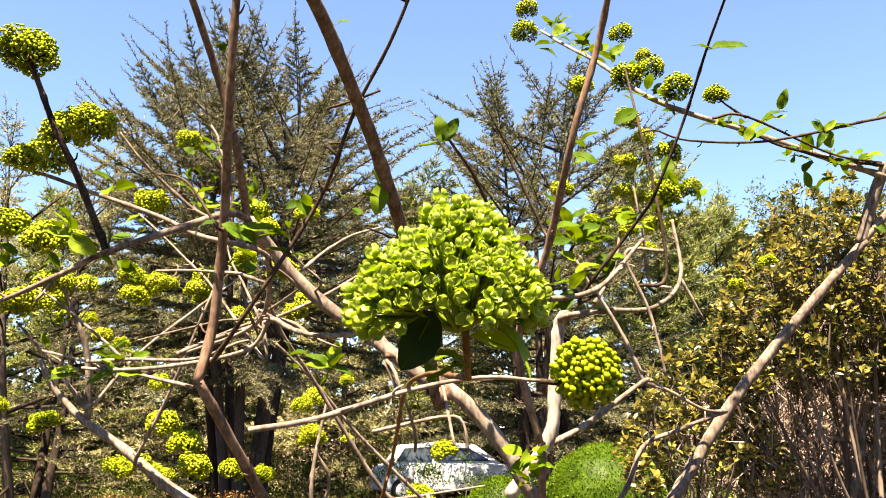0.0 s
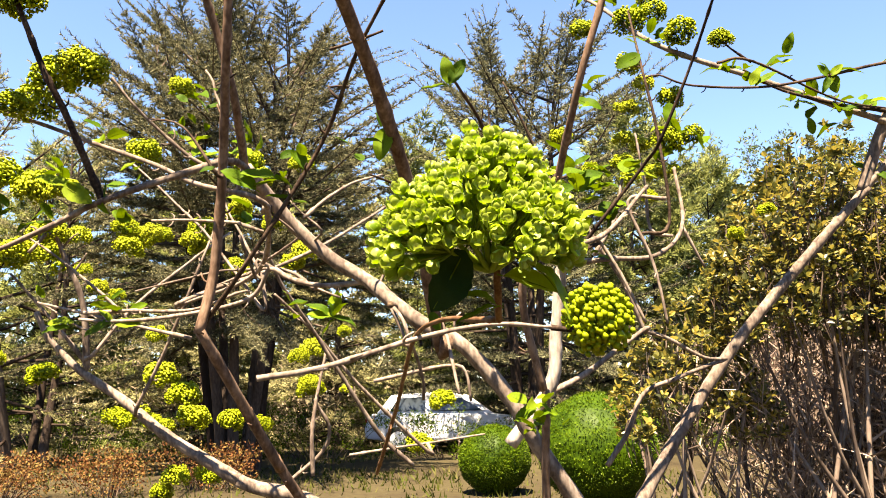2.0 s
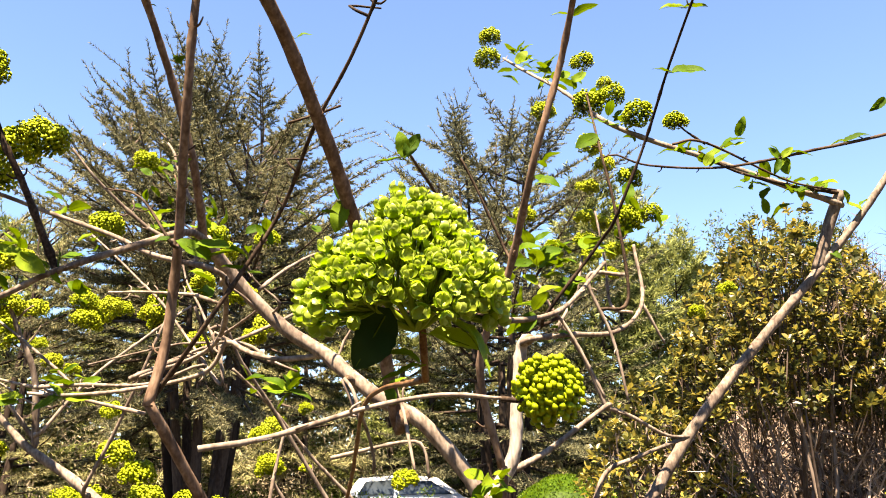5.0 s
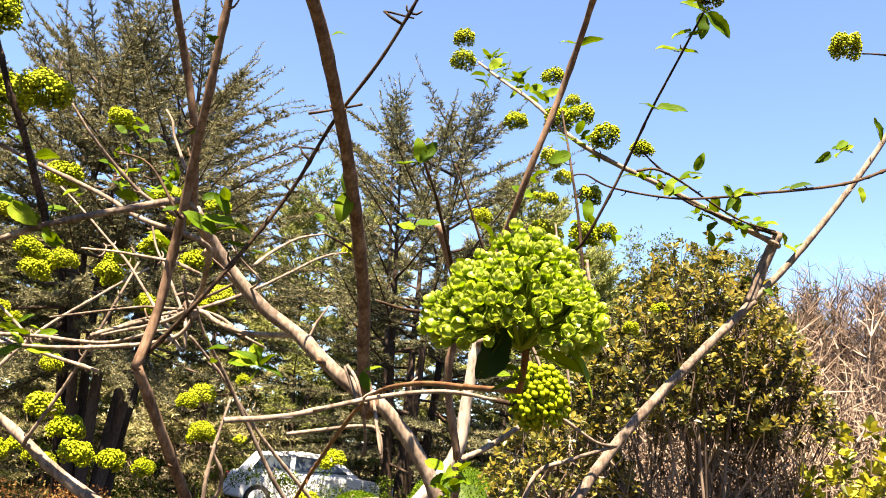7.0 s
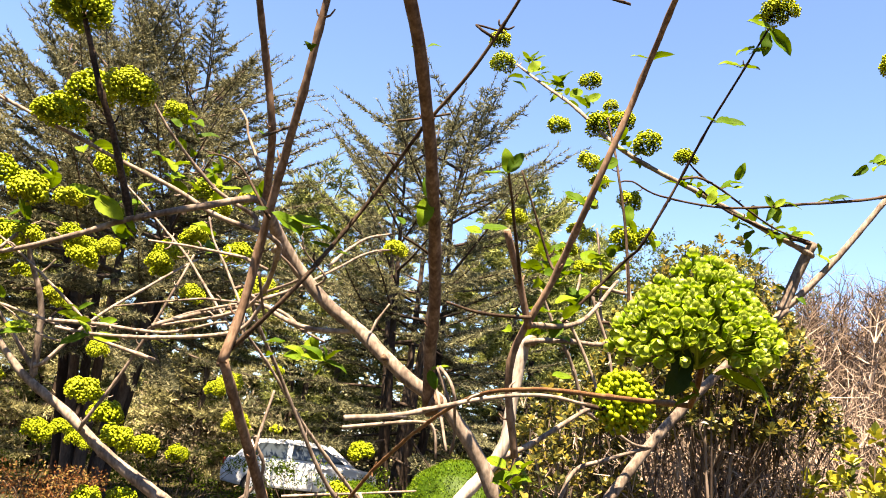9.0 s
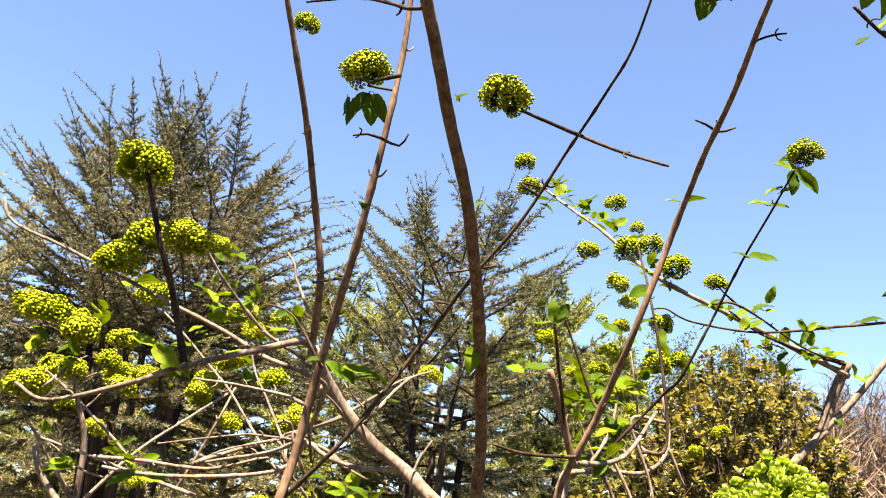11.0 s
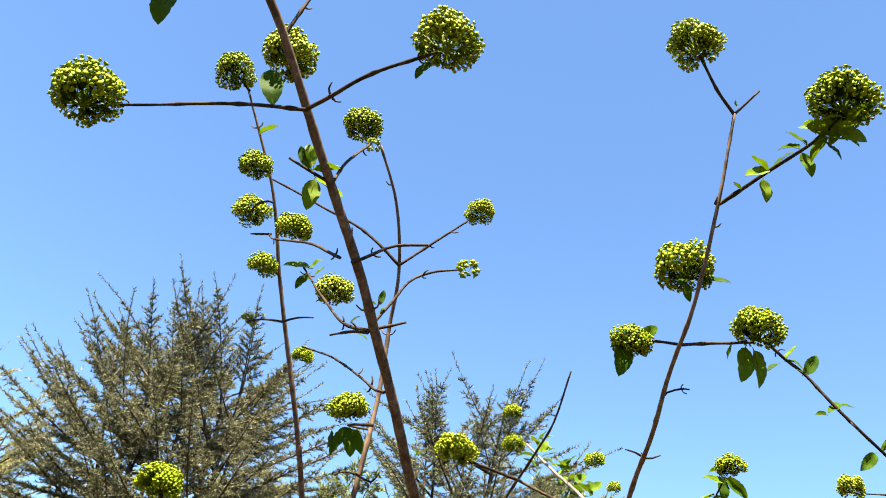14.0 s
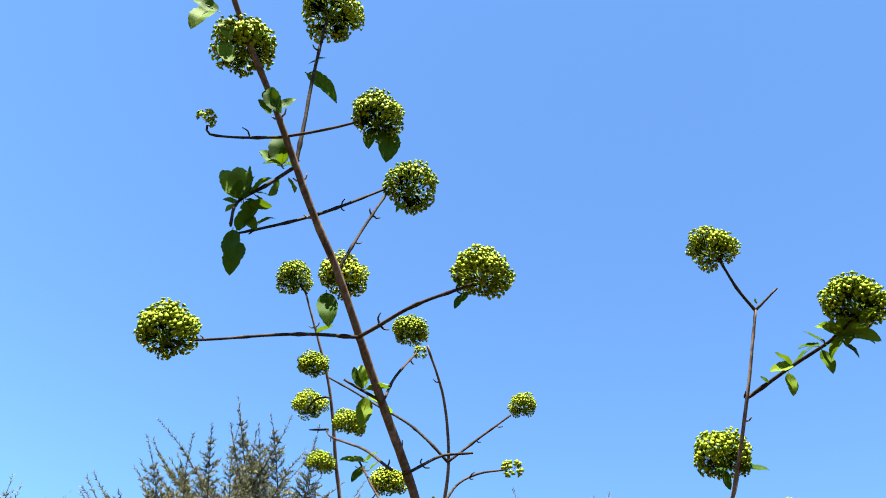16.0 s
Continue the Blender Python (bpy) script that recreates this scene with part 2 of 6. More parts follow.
def blades(name, roots, tips, width, material, rng, corners=4):
    """Many thin blades from roots to tips (arrays of places): pointed ovals of four corners or needles of three."""
    roots, tips = np.asarray(roots, float), np.asarray(tips, float)
    n = len(roots)
    way = tips - roots
    side = np.cross(way, rng.normal(size=(n, 3)))
    side /= np.linalg.norm(side, axis=1)[:, None] + 1e-9
    half = side * (np.asarray(width).reshape(-1, 1) / 2)
    mid = roots + way * 0.45
    rows = [roots, mid - half, tips, mid + half] if corners == 4 else [roots - half, tips, roots + half]
    verts = np.stack(rows, axis=1).reshape(-1, 3)
    data = bpy.data.meshes.new(name)
    data.vertices.add(corners * n)
    data.vertices.foreach_set("co", verts.ravel())
    data.loops.add(corners * n)
    data.loops.foreach_set("vertex_index", np.arange(corners * n))
    data.polygons.add(n)
    data.polygons.foreach_set("loop_start", np.arange(0, corners * n, corners))
    data.update(calc_edges=True)
    data.materials.append(material)
    return data

# ground, one sheet to the horizon
def ground():
    rng = np.random.default_rng(3)
    rings = [0.0, 1.5, 3, 5, 7, 9, 11, 13, 16, 20, 26, 34, 46, 70, 120, 300, 900]
    verts, faces, sides = [(0, 0, 0)], [], 64
    for r in rings[1:]:
        for s in range(sides):
            a = 2 * math.pi * s / sides
            x, y = r * math.cos(a), r * math.sin(a)
            verts.append((x, y, 0.06 * noise.noise((x * 0.3, y * 0.3, 0)) if r < 60 else 0))
    faces += [(0, 1 + s, 1 + (s + 1) % sides) for s in range(sides)]
    for k in range(len(rings) - 2):
        a, b = 1 + k * sides, 1 + (k + 1) * sides
        faces += [(a + s, b + s, b + (s + 1) % sides, a + (s + 1) % sides) for s in range(sides)]
    tagged(new("ground", solid("ground", verts, faces, EARTH)), "dry brown earth with thin spring grass", "ground", kind="structure")
    n = 42000
    x = rng.uniform(-15, 15, n)
    y = rng.uniform(-7, 28, n)
    patch = np.array([noise.noise((a * 0.25, b * 0.25, 5.0)) for a, b in zip(x, y)])
    keep = patch > -0.12
    x, y = x[keep], y[keep]
    root = np.stack([x, y, np.full(len(x), -0.02)], 1)
    tip = root + np.stack([rng.normal(0, 0.05, len(x)), rng.normal(0, 0.05, len(x)), rng.uniform(0.06, 0.17, len(x))], 1)
    tagged(new("grass", blades("grass", root, tip, rng.uniform(0.025, 0.05, len(x)), GRASS, rng, corners=3)), "patchy green and straw coloured lawn grass", "grass", kind="stuff")


# conifers: trunks, straight rising limbs, side shoots set with short needles
def conifer(name, place, seed, height, trunks, reach, low, rise, limbs, label, needle=NEEDLE, group="conifers", gap=0.085, shape=2.6, waist=0.55, needle_gap=0.016, shoot=0.62, splay=0.34, needle_size=1.0):
    """The crown fills a dome (shape 2 to 3) or a cone (shape 1) above its waist; low is the share of the height at which limbs begin."""
    rng = np.random.default_rng(seed)
    tree = thing(name, place, label, "tree", group)
    roots, tips, widths = [], [], []
    wood = Pile()

    def inside(q):
        u = (q[2] / height - waist) / (1 - waist)
        r = reach * (max(0.0, 1 - u) ** (1 / shape) if u > 0 else 1.0)
        return math.hypot(q[0], q[1]) < r and q[2] < height

    def needles(a, b, droop):
        long = np.linalg.norm(b - a)
        n = max(3, int(long / needle_gap))
        q = (np.arange(n) + rng.uniform(0, 1, n))[:, None] / n
        spots = a + (b - a) * q + np.array([0, 0, -droop]) * long * q * q
        way = (b - a) / (long + 1e-9)
        off = rng.normal(size=(n, 3))
        off /= np.linalg.norm(off, axis=1)[:, None]
        aim = way * 0.75 + off * 0.72 + np.array([0, 0, 0.12])
        aim /= np.linalg.norm(aim, axis=1)[:, None]
        roots.append(spots)
        tips.append(spots + aim * rng.uniform(0.035, 0.075, (n, 1)) * needle_size)
        widths.append(rng.uniform(0.010, 0.016, n) * needle_size)
        roots.append(a[None])
        tips.append(b[None] + np.array([[0, 0, -droop * long]]))
        widths.append(np.array([0.011]))

    for k in range(trunks):
        turn = 2 * math.pi * (k + rng.uniform(-0.25, 0.25)) / trunks
        lean = reach * (splay if trunks > 1 and k else 0.04) * rng.uniform(0.6, 1.1)
        foot = np.array([math.cos(turn), math.sin(turn), 0]) * (0.4 if trunks > 1 else 0.0)
        top_high = height * (rng.uniform(0.80, 0.93) if trunks > 1 else 0.97)
        top = foot + np.array([math.cos(turn) * lean, math.sin(turn) * lean, top_high])
        knee = foot * 1.6 + (top - foot) * np.array([0.22, 0.22, 0.42]) + rng.normal(0, 0.08, 3)
        line, _ = smooth_line([foot - (0, 0, 0.2), foot + (0, 0, 0.4), knee, top], 0.3)
        girth = height * (0.0125 if trunks > 1 else 0.013)
        share = np.linspace(0, 1, len(line))
        part("trunk", solid("trunk", *tube(line, girth * (1 - 0.93 * share), 9, rough=0.04, rng=rng), BARK_DARK), tree)
        for j in range(limbs):
            u = low + (0.99 - low) * ((j + rng.uniform(0, 1)) / limbs) ** 0.95
            start = line[min(len(line) - 1, int(u * (len(line) - 1)))]
            away = turn + rng.normal(0, 1.3) if trunks > 1 else rng.uniform(0, 2 * math.pi)
            steep = radians(rise[0] + (rise[1] - rise[0]) * ((u - low) / (1 - low)) + rng.uniform(-14, 14))
            flat = np.array([math.cos(away), math.sin(away), 0])
            aim = flat * math.cos(steep) + np.array([0, 0, math.sin(steep)])
            long = 0.3
            while long < reach * 1.6 and inside(start + aim * long):
                long += 0.1
            long *= rng.uniform(0.72, 1.1)
            across = np.array([-flat[1], flat[0], 0])
            bow, lift = rng.uniform(-0.12, 0.12), rng.uniform(0.0, 0.16)
            pts = [start + aim * long * q + across * long * bow * q * q + np.array([0, 0, long * lift * (q * q - q)]) for q in np.linspace(0, 1, 6)]
            arm, run_ = smooth_line(pts, 0.12)
            total = run_[-1]
            wood.add(*tube(arm[::2], 0.0095 * total * (1.02 - run_[::2] / total) + 0.004, 4, close=False))
            bare = total * rng.uniform(0.10, 0.3)
            for at_ in np.arange(bare, total, gap):
                k2 = min(len(arm) - 2, int(np.searchsorted(run_, at_)))
                along = arm[k2 + 1] - arm[k2]
                along = along / (np.linalg.norm(along) + 1e-9)
                out = np.cross(along, (0, 0, 1))
                out /= np.linalg.norm(out) + 1e-9
                rest = (total - at_) / total
                for flip in (1, -1):
                    if rng.random() < 0.12:
                        continue
                    spray = min(0.85, 0.05 + shoot * rest ** 0.95 * (1.25 - 0.5 * rest)) * rng.uniform(0.5, 1.2)
                    way = along * rng.uniform(0.55, 1.0) + out * flip * rng.uniform(0.6, 1.0) + np.array([0, 0, rng.uniform(-0.18, 0.3)])
                    way /= np.linalg.norm(way)
                    a = arm[k2]
                    b = a + way * spray
                    needles(a, b, 0.22)
                    for q in np.arange(0.22, 0.95, 0.085 / spray):
                        side = np.cross(way, (0, 0, 1)) * (1 if rng.random() < 0.5 else -1)
                        w2 = way * 0.8 + side * 0.7 + rng.normal(0, 0.2, 3)
                        w2 /= np.linalg.norm(w2)
                        c = a + way * spray * q + np.array([0, 0, -0.22]) * spray * q * q
                        needles(c, c + w2 * spray * (1.05 - q) * rng.uniform(0.25, 0.5), 0.1)
            needles(arm[len(arm) // 2], arm[-1], 0.0)
            leader = (arm[-1] - arm[-2]) / (np.linalg.norm(arm[-1] - arm[-2]) + 1e-9) + rng.normal(0, 0.12, 3)
            needles(arm[-1], arm[-1] + leader * rng.uniform(0.2, 0.65), 0.0)
    part("branchwork", wood.data("limbs", BARK_DARK), tree, "dark rising limbs")["kind"] = "stuff"
    part("crown", blades("crown", np.concatenate(roots), np.concatenate(tips), np.concatenate(widths), needle, rng, corners=3), tree, "olive needle sprays")["kind"] = "stuff"
    return tree


def leaf_cloud(name, centres, radius, count, size, material, rng, stretch=(1, 1, 1), wide=0.5, corners=4):
    """Leaves scattered in rounded clumps round the centres."""
    c = np.asarray(centres)[rng.integers(0, len(centres), count)]
    way = rng.normal(size=(count, 3))
    way /= np.linalg.norm(way, axis=1)[:, None]
    spot = c + way * (rng.uniform(0.25, 1, (count, 1)) ** 0.5) * radius * np.array(stretch)
    lean = way * 0.7 + rng.normal(0, 0.6, (count, 3)) + np.array([0, 0, 0.25])
    lean /= np.linalg.norm(lean, axis=1)[:, None]
    long = size * rng.uniform(0.6, 1.2, (count, 1))
    return blades(name, spot, spot + lean * long, long[:, 0] * wide, material, rng, corners)


def folded_leaves(name, roots, ways, ups, longs, wide, material):
    """Leaves folded along the midrib, two faces each."""
    out = np.cross(ways, ups)
    out /= np.linalg.norm(out, axis=1)[:, None] + 1e-9
    ups = np.cross(out, ways)
    rows = []
    for along, side, high in ((0, 0, 0), (0.38, 0.42, 0.10), (0.72, 0.36, 0.07), (1, 0, -0.10), (0.72, -0.36, 0.07), (0.38, -0.42, 0.10)):
        rows.append(roots + longs * (ways * along + out * side * wide + ups * high))
    n = len(roots)
    verts = np.stack(rows, axis=1).reshape(-1, 3)
    at = np.arange(n)[:, None] * 6
    faces = np.concatenate([at + np.array([[0, 1, 2, 3]]), at + np.array([[0, 3, 4, 5]])])
    return solid(name, verts, faces.tolist(), material, smooth=False)


def broadleaf_shrub(place, seed, width, low, high, rosettes, size, label, depth=0.7, skin=BROADLEAF):
    """An evergreen of many rosettes: each shoot ends in a whorl of spread leaves."""
    rng = np.random.default_rng(seed)
    shrub = thing("evergreen_shrub", place, label, "shrub", "evergreen shrubs")
    tops = []
    while len(tops) < rosettes:
        u, v = rng.uniform(-1, 1), rng.uniform(-1, 1)
        roof = low + (high - low) * max(0, 1 - 0.62 * u * u - 0.3 * v * v) + 0.16 * noise.noise((u * 3, v * 3, seed))
        if roof > low:
            tops.append((u * width / 2, v * depth, low + (roof - low) * rng.uniform(0, 1) ** 0.75))
    tops = np.array(tops)
    for k in range(15):
        turn = rng.uniform(0, 2 * math.pi)
        foot = np.array([math.cos(turn) * 0.25, math.sin(turn) * 0.2, -0.05])
        goal = tops[int(rng.integers(0, len(tops)))]
        line, _ = smooth_line([foot, foot * 1.6 + (0, 0, 0.35), foot * 0.45 + goal * 0.55 + np.array([0, 0, 0.12]), goal], 0.12)
        part("stem", solid("stem", *tube(line, np.linspace(0.02, 0.005, len(line)), 6, rough=0.05, rng=rng), DRY_BARK), shrub)
    back = tops * np.array([0.86, 0.86, 1]) - np.array([0, 0, 0.22]) + rng.normal(0, 0.05, tops.shape)
    part("brushwood", blades("twigs", back, tops, np.full(len(tops), 0.009), DRY_BARK, rng), shrub)["kind"] = "stuff"
    roots, ways, ups, longs = [], [], [], []
    for c in tops:
        axis = np.array([c[0] * 0.5 / width, c[1] * 0.5 / depth, 1.0]) + rng.normal(0, 0.35, 3)
        axis /= np.linalg.norm(axis)
        side = np.cross(axis, rng.normal(size=3))
        side /= np.linalg.norm(side)
        other = np.cross(axis, side)
        many = int(rng.integers(8, 13))
        for k in range(many):
            t = 2.4 * k + rng.normal(0, 0.2)
            open_ = 0.55 + 1.15 * (k / many) + rng.normal(0, 0.15)
            out = side * math.cos(t) + other * math.sin(t)
            roots.append(c - axis * 0.05 * (k / many))
            ways.append(out * math.sin(open_) + axis * math.cos(open_))
            ups.append(axis * math.sin(open_) - out * math.cos(open_))
            longs.append(size * rng.uniform(0.65, 1.2))
    part("foliage", folded_leaves("leaves", np.array(roots), np.array(ways), np.array(ups), np.array(longs)[:, None], 0.72, skin), shrub, "whorls of olive and yellow leaves")["kind"] = "stuff"
    return shrub


def clipped_ball(place, radius, seed, label):
    rng = np.random.default_rng(seed)
    ball = thing("clipped_ball_bush", place, label, "shrub", "clipped ball bushes")
    core = bmesh.new()
    bmesh.ops.create_icosphere(core, subdivisions=4, radius=radius * 0.95)
    for v in core.verts:
        v.co *= 1 + 0.03 * noise.noise(v.co * 5)
        v.co.z = v.co.z * 0.94 + radius * 0.93
    data = bpy.data.meshes.new("dense_core")
    core.to_mesh(data)
    core.free()
    data.materials.append(BOX_LEAF)
    part("dense_core", data, ball)
    n = 12000
    way = rng.normal(size=(n, 3))
    way /= np.linalg.norm(way, axis=1)[:, None]
    lump = np.array([noise.noise(Vector(w) * 4) for w in way])[:, None]
    spot = way * radius * (0.96 + 0.035 * lump) * np.array([1, 1, 0.94]) + np.array([0, 0, radius * 0.93])
    lean = way + rng.normal(0, 0.55, (n, 3))
    lean /= np.linalg.norm(lean, axis=1)[:, None]
    part("foliage", blades("leaves", spot, spot + lean * 0.03, rng.uniform(0.012, 0.02, n), BOX_LEAF, rng, corners=3), ball)["kind"] = "stuff"
    line, _ = smooth_line([(0, 0, -0.1), (0, 0, radius * 0.3)], 0.1)
    part("stem", solid("stem", *tube(line, np.full(len(line), 0.05), 8), BARK_DARK), ball)


def low_bush(name, place, seed, size, material, label, leaves=2600, leaf=0.05):
    rng = np.random.default_rng(seed)
    bush = thing(name, place, label, "shrub", name.replace("_", " "))
    centres = [(rng.uniform(-size[0], size[0]) / 2, rng.uniform(-size[1], size[1]) / 2, rng.uniform(0.15, size[2])) for _ in range(40)]
    part("foliage", leaf_cloud("leaves", centres, 0.22, leaves, leaf, material, rng, (1, 1, 0.7)), bush)["kind"] = "stuff"
    twigs = Pile()
    for c in centres[:26]:
        line, _ = smooth_line([(c[0] * 0.4, c[1] * 0.4, -0.05), (c[0] * 0.7, c[1] * 0.7, c[2] * 0.6), c], 0.1)
        twigs.add(*tube(line, np.linspace(0.012, 0.003, len(line)), 4, close=False))
    part("stem_thicket", twigs.data("stems", DRY_TWIG), bush)["kind"] = "stuff"


def bare_shrub(name, place, seed, width, high, stems, label, leaf=None, group="bare shrubs", spreadout=0.35, skin=DRY_TWIG):
    """Upright bare stems that fork into fine twigs, with a haze of buds where given."""
    rng = np.random.default_rng(seed)
    shrub = thing(name, place, label, "shrub" if high < 6 else "tree", group)
    wood = Pile()
    ra, ta, wa = [], [], []
    for _ in range(stems):
        foot = np.array([rng.uniform(-width, width) / 2 * 0.6, rng.uniform(-0.6, 0.6), -0.05])
        top = np.array([foot[0] * 1.6 + rng.normal(0, spreadout), foot[1] + rng.normal(0, 0.4), high * rng.uniform(0.7, 1.02)])
        line, _ = smooth_line([foot, foot * 0.6 + top * 0.4 + rng.normal(0, 0.07, 3), top], 0.2)
        wood.add(*tube(line, np.linspace(0.006 + 0.004 * high, 0.004, len(line)), 3, close=False))
        for k in range(2, len(line)):
            for _ in range(4):
                way = np.array([rng.normal(0, 0.5), rng.normal(0, 0.5), rng.uniform(0.4, 1.0)])
                way /= np.linalg.norm(way)
                end = line[k] + way * rng.uniform(0.2, 0.55) * (0.5 + high / 8)
                ra.append(line[k]); ta.append(end); wa.append(0.017)
                for _ in range(3):
                    mid = line[k] * 0.4 + end * 0.6
                    ra.append(mid); ta.append(mid + rng.normal(0, 0.12, 3) + (0, 0, 0.1)); wa.append(0.011)
    part("stem_thicket", wood.data("stems", skin), shrub)["kind"] = "stuff"
    part("brushwood", blades("twigs", ra, ta, wa, skin, rng, corners=3), shrub)["kind"] = "stuff"
    if leaf is not None:
        ends = np.array(ta)
        part("bud_foliage", leaf_cloud("buds", ends, 0.16, len(ends) * 3, 0.15, leaf, rng, corners=3), shrub)["kind"] = "stuff"


def box_mesh(name, size, material, soft=0.02, taper=1.0):
    bm = bmesh.new()
    bmesh.ops.create_cube(bm, size=1)
    for v in bm.verts:
        k = taper if v.co.z > 0 else 1
        v.co = Vector((v.co.x * size[0] * k, v.co.y * size[1] * k, v.co.z * size[2]))
    bmesh.ops.bevel(bm, geom=bm.edges[:], offset=soft, segments=2, affect="EDGES", profile=0.6)
    data = bpy.data.meshes.new(name)
    bm.to_mesh(data)
    bm.free()
    data.materials.append(material)
    return data


def slab(name, outline, wide, material, soft=0.05, lean=1.0):
    """A side outline (x, z) drawn out to a width, drawn in a little above the waist, with rounded edges."""
    bm = bmesh.new()
    low, high = min(z for _, z in outline), max(z for _, z in outline)
    rows = []
    for side in (-1, 1):
        rows.append([bm.verts.new((x, side * wide / 2 * (1 - (1 - lean) * (z - low) / (high - low)), z)) for x, z in outline])
    bm.faces.new(rows[0])
    bm.faces.new(rows[1][::-1])
    for k in range(len(outline)):
        j = (k + 1) % len(outline)
        bm.faces.new((rows[0][j], rows[0][k], rows[1][k], rows[1][j]))
    bmesh.ops.recalc_face_normals(bm, faces=bm.faces[:])
    bmesh.ops.bevel(bm, geom=bm.edges[:], offset=soft, segments=2, affect="EDGES", profile=0.6, clamp_overlap=True)
    data = bpy.data.meshes.new(name)
    bm.to_mesh(data)
    bm.free()
    data.materials.append(material)
    return data


def disc(name, radius, thick, material):
    bm = bmesh.new()
    bmesh.ops.create_cone(bm, cap_ends=True, segments=24, radius1=radius, radius2=radius, depth=thick)
    bmesh.ops.bevel(bm, geom=[e for e in bm.edges if abs(e.verts[0].co.z - e.verts[1].co.z) < 1e-6], offset=thick * 0.16, segments=2, affect="EDGES", profile=0.5)
    data = bpy.data.meshes.new(name)
    bm.to_mesh(data)
    bm.free()
    data.materials.append(material)
    return data


def parked_car(place, turn):
    car = thing("parked_car", place, "white car parked behind the trees", "car", "parked vehicles")
    car.rotation_euler = (0, 0, turn)
    part("body", slab("body", [(-2.1, 0.36), (-2.12, 0.62), (-2.0, 0.9), (-0.9, 0.96), (0.9, 0.95), (1.9, 0.82), (2.12, 0.62), (2.1, 0.36), (1.7, 0.3), (-1.7, 0.3)], 1.74, WHITE_PAINT, 0.06), car)
    part("cabin", slab("cabin", [(-1.85, 0.9), (-1.45, 1.4), (-0.3, 1.47), (0.45, 1.4), (1.15, 0.9)], 1.66, WHITE_PAINT, 0.05, 0.8), car)
    for side in (-1, 1):
        for outline in ([(-1.5, 1.0), (-1.3, 1.32), (-0.62, 1.36), (-0.62, 1.0)], [(-0.5, 1.0), (-0.5, 1.36), (0.3, 1.32), (0.82, 1.0)]):
            part("window", slab("window", outline, 0.03, DARK_GLASS, 0.008), car, place=pose(0, side * 1.1, 0.046, side * 16))
        for x in (-0.7, 0.35):
            part("door_handle", box_mesh("door_handle", (0.18, 0.03, 0.03), WHITE_PAINT, 0.008), car, place=pose(x, side * 0.885, 0.86))
        for x in (-1.3, 1.3):
            wheel = part("wheel", disc("tyre", 0.32, 0.2, RUBBER), car, "black tyre", place=pose(x, side * 0.8, 0.32, 90))
            part("rim", disc("rim", 0.2, 0.04, WHITE_PAINT), wheel, "pale metal rim", place=pose(0, 0, -side * 0.095))
    for y in (-0.62, 0.62):
        part("headlight", box_mesh("headlight", (0.08, 0.34, 0.14), DARK_GLASS, 0.03), car, place=pose(2.06, y, 0.7))
        part("tail_light", box_mesh("tail_light", (0.06, 0.3, 0.16), RED_LENS, 0.03), car, place=pose(-2.08, y, 0.76))


ground()
conifer("cedar_tree", (-3.8, 16, 0), 11, 9.8, 9, 4.1, 0.4, (-10, 54), 24, "tall many-stemmed cedar with spiky rising branches", shape=3.0, needle_size=1.4, gap=0.1, needle_gap=0.0115)
conifer("cedar_tree", (2.3, 20, 0), 12, 11.3, 5, 4.1, 0.22, (-8, 50), 27, "slimmer cedar with thin greyish needle sprays", NEEDLE_GREY, gap=0.115, shape=2.6, needle_gap=0.018, splay=0.3, needle_size=1.8)
conifer("cedar_tree", (-8.5, 17.4, 0), 15, 8.7, 4, 3.6, 0.12, (-6, 55), 22, "brown-tinged cedar with drooping lower branches", NEEDLE_BROWN, gap=0.13, shape=2.2, needle_gap=0.024, needle_size=1.6)
backs = conifer("pine_tree", (-14.5, 23, 0), 13, 8.9, 1, 3.0, 0.06, (-8, 40), 84, "brownish young conifer behind the cedars", NEEDLE_BROWN, gap=0.14, shape=1.6, waist=0.2, needle_gap=0.045, shoot=0.75, needle_size=3.2)
for x, y, k, turn in ((-6.6, 23.5, 0.84, 80), (-2.8, 24, 1.04, 120), (5.0, 26.5, 1.0, 300), (2.4, 27, 0.95, 150)):
    copy_thing(backs, pose(x, y, 0, 0, 0, turn) @ Matrix.Scale(k, 4))
bushy = conifer("pine_tree", (6.0, 24, 0), 17, 10.8, 3, 3.2, 0.05, (-6, 50), 42, "dense olive conifer beside the slim cedar", NEEDLE_OLIVE, gap=0.15, shape=2.3, waist=0.3, needle_gap=0.04, shoot=0.85, needle_size=3.6, splay=0.25)
for x, y, k, turn in ((0.1, 24.5, 0.94, 100), (8.6, 27, 0.92, 200), (-7.8, 26, 0.8, 290), (-11.5, 24.5, 0.88, 40), (-15.5, 26, 0.9, 170), (-4.4, 28, 0.95, 10), (-9.6, 29, 0.8, 75)):
    copy_thing(bushy, pose(x, y, 0, 0, 0, turn) @ Matrix.Scale(k, 4))
conifer("cedar_tree", (24.5, 31, 0), 14, 13.5, 1, 4.4, 0.25, (0, 30), 34, "far blue-green cedar with level branches", gap=0.16, shape=1.2, waist=0.2, needle_gap=0.035)
broadleaf_shrub((2.36, 5.0, 0), 21, 1.36, 1.78, 3.12, 1500, 0.045, "evergreen shrub with whorls of olive and yellow leaves", 0.55)
broadleaf_shrub((1.62, 5.4, 0), 23, 0.9, 1.2, 2.15, 300, 0.052, "small evergreen shrub with dull dark leaves", 0.5)
broadleaf_shrub((3.15, 4.5, 0), 22, 1.2, 0.3, 1.98, 420, 0.07, "lower evergreen shrub with bright yellow-green leaves", 0.5, YELLOW_LEAF)
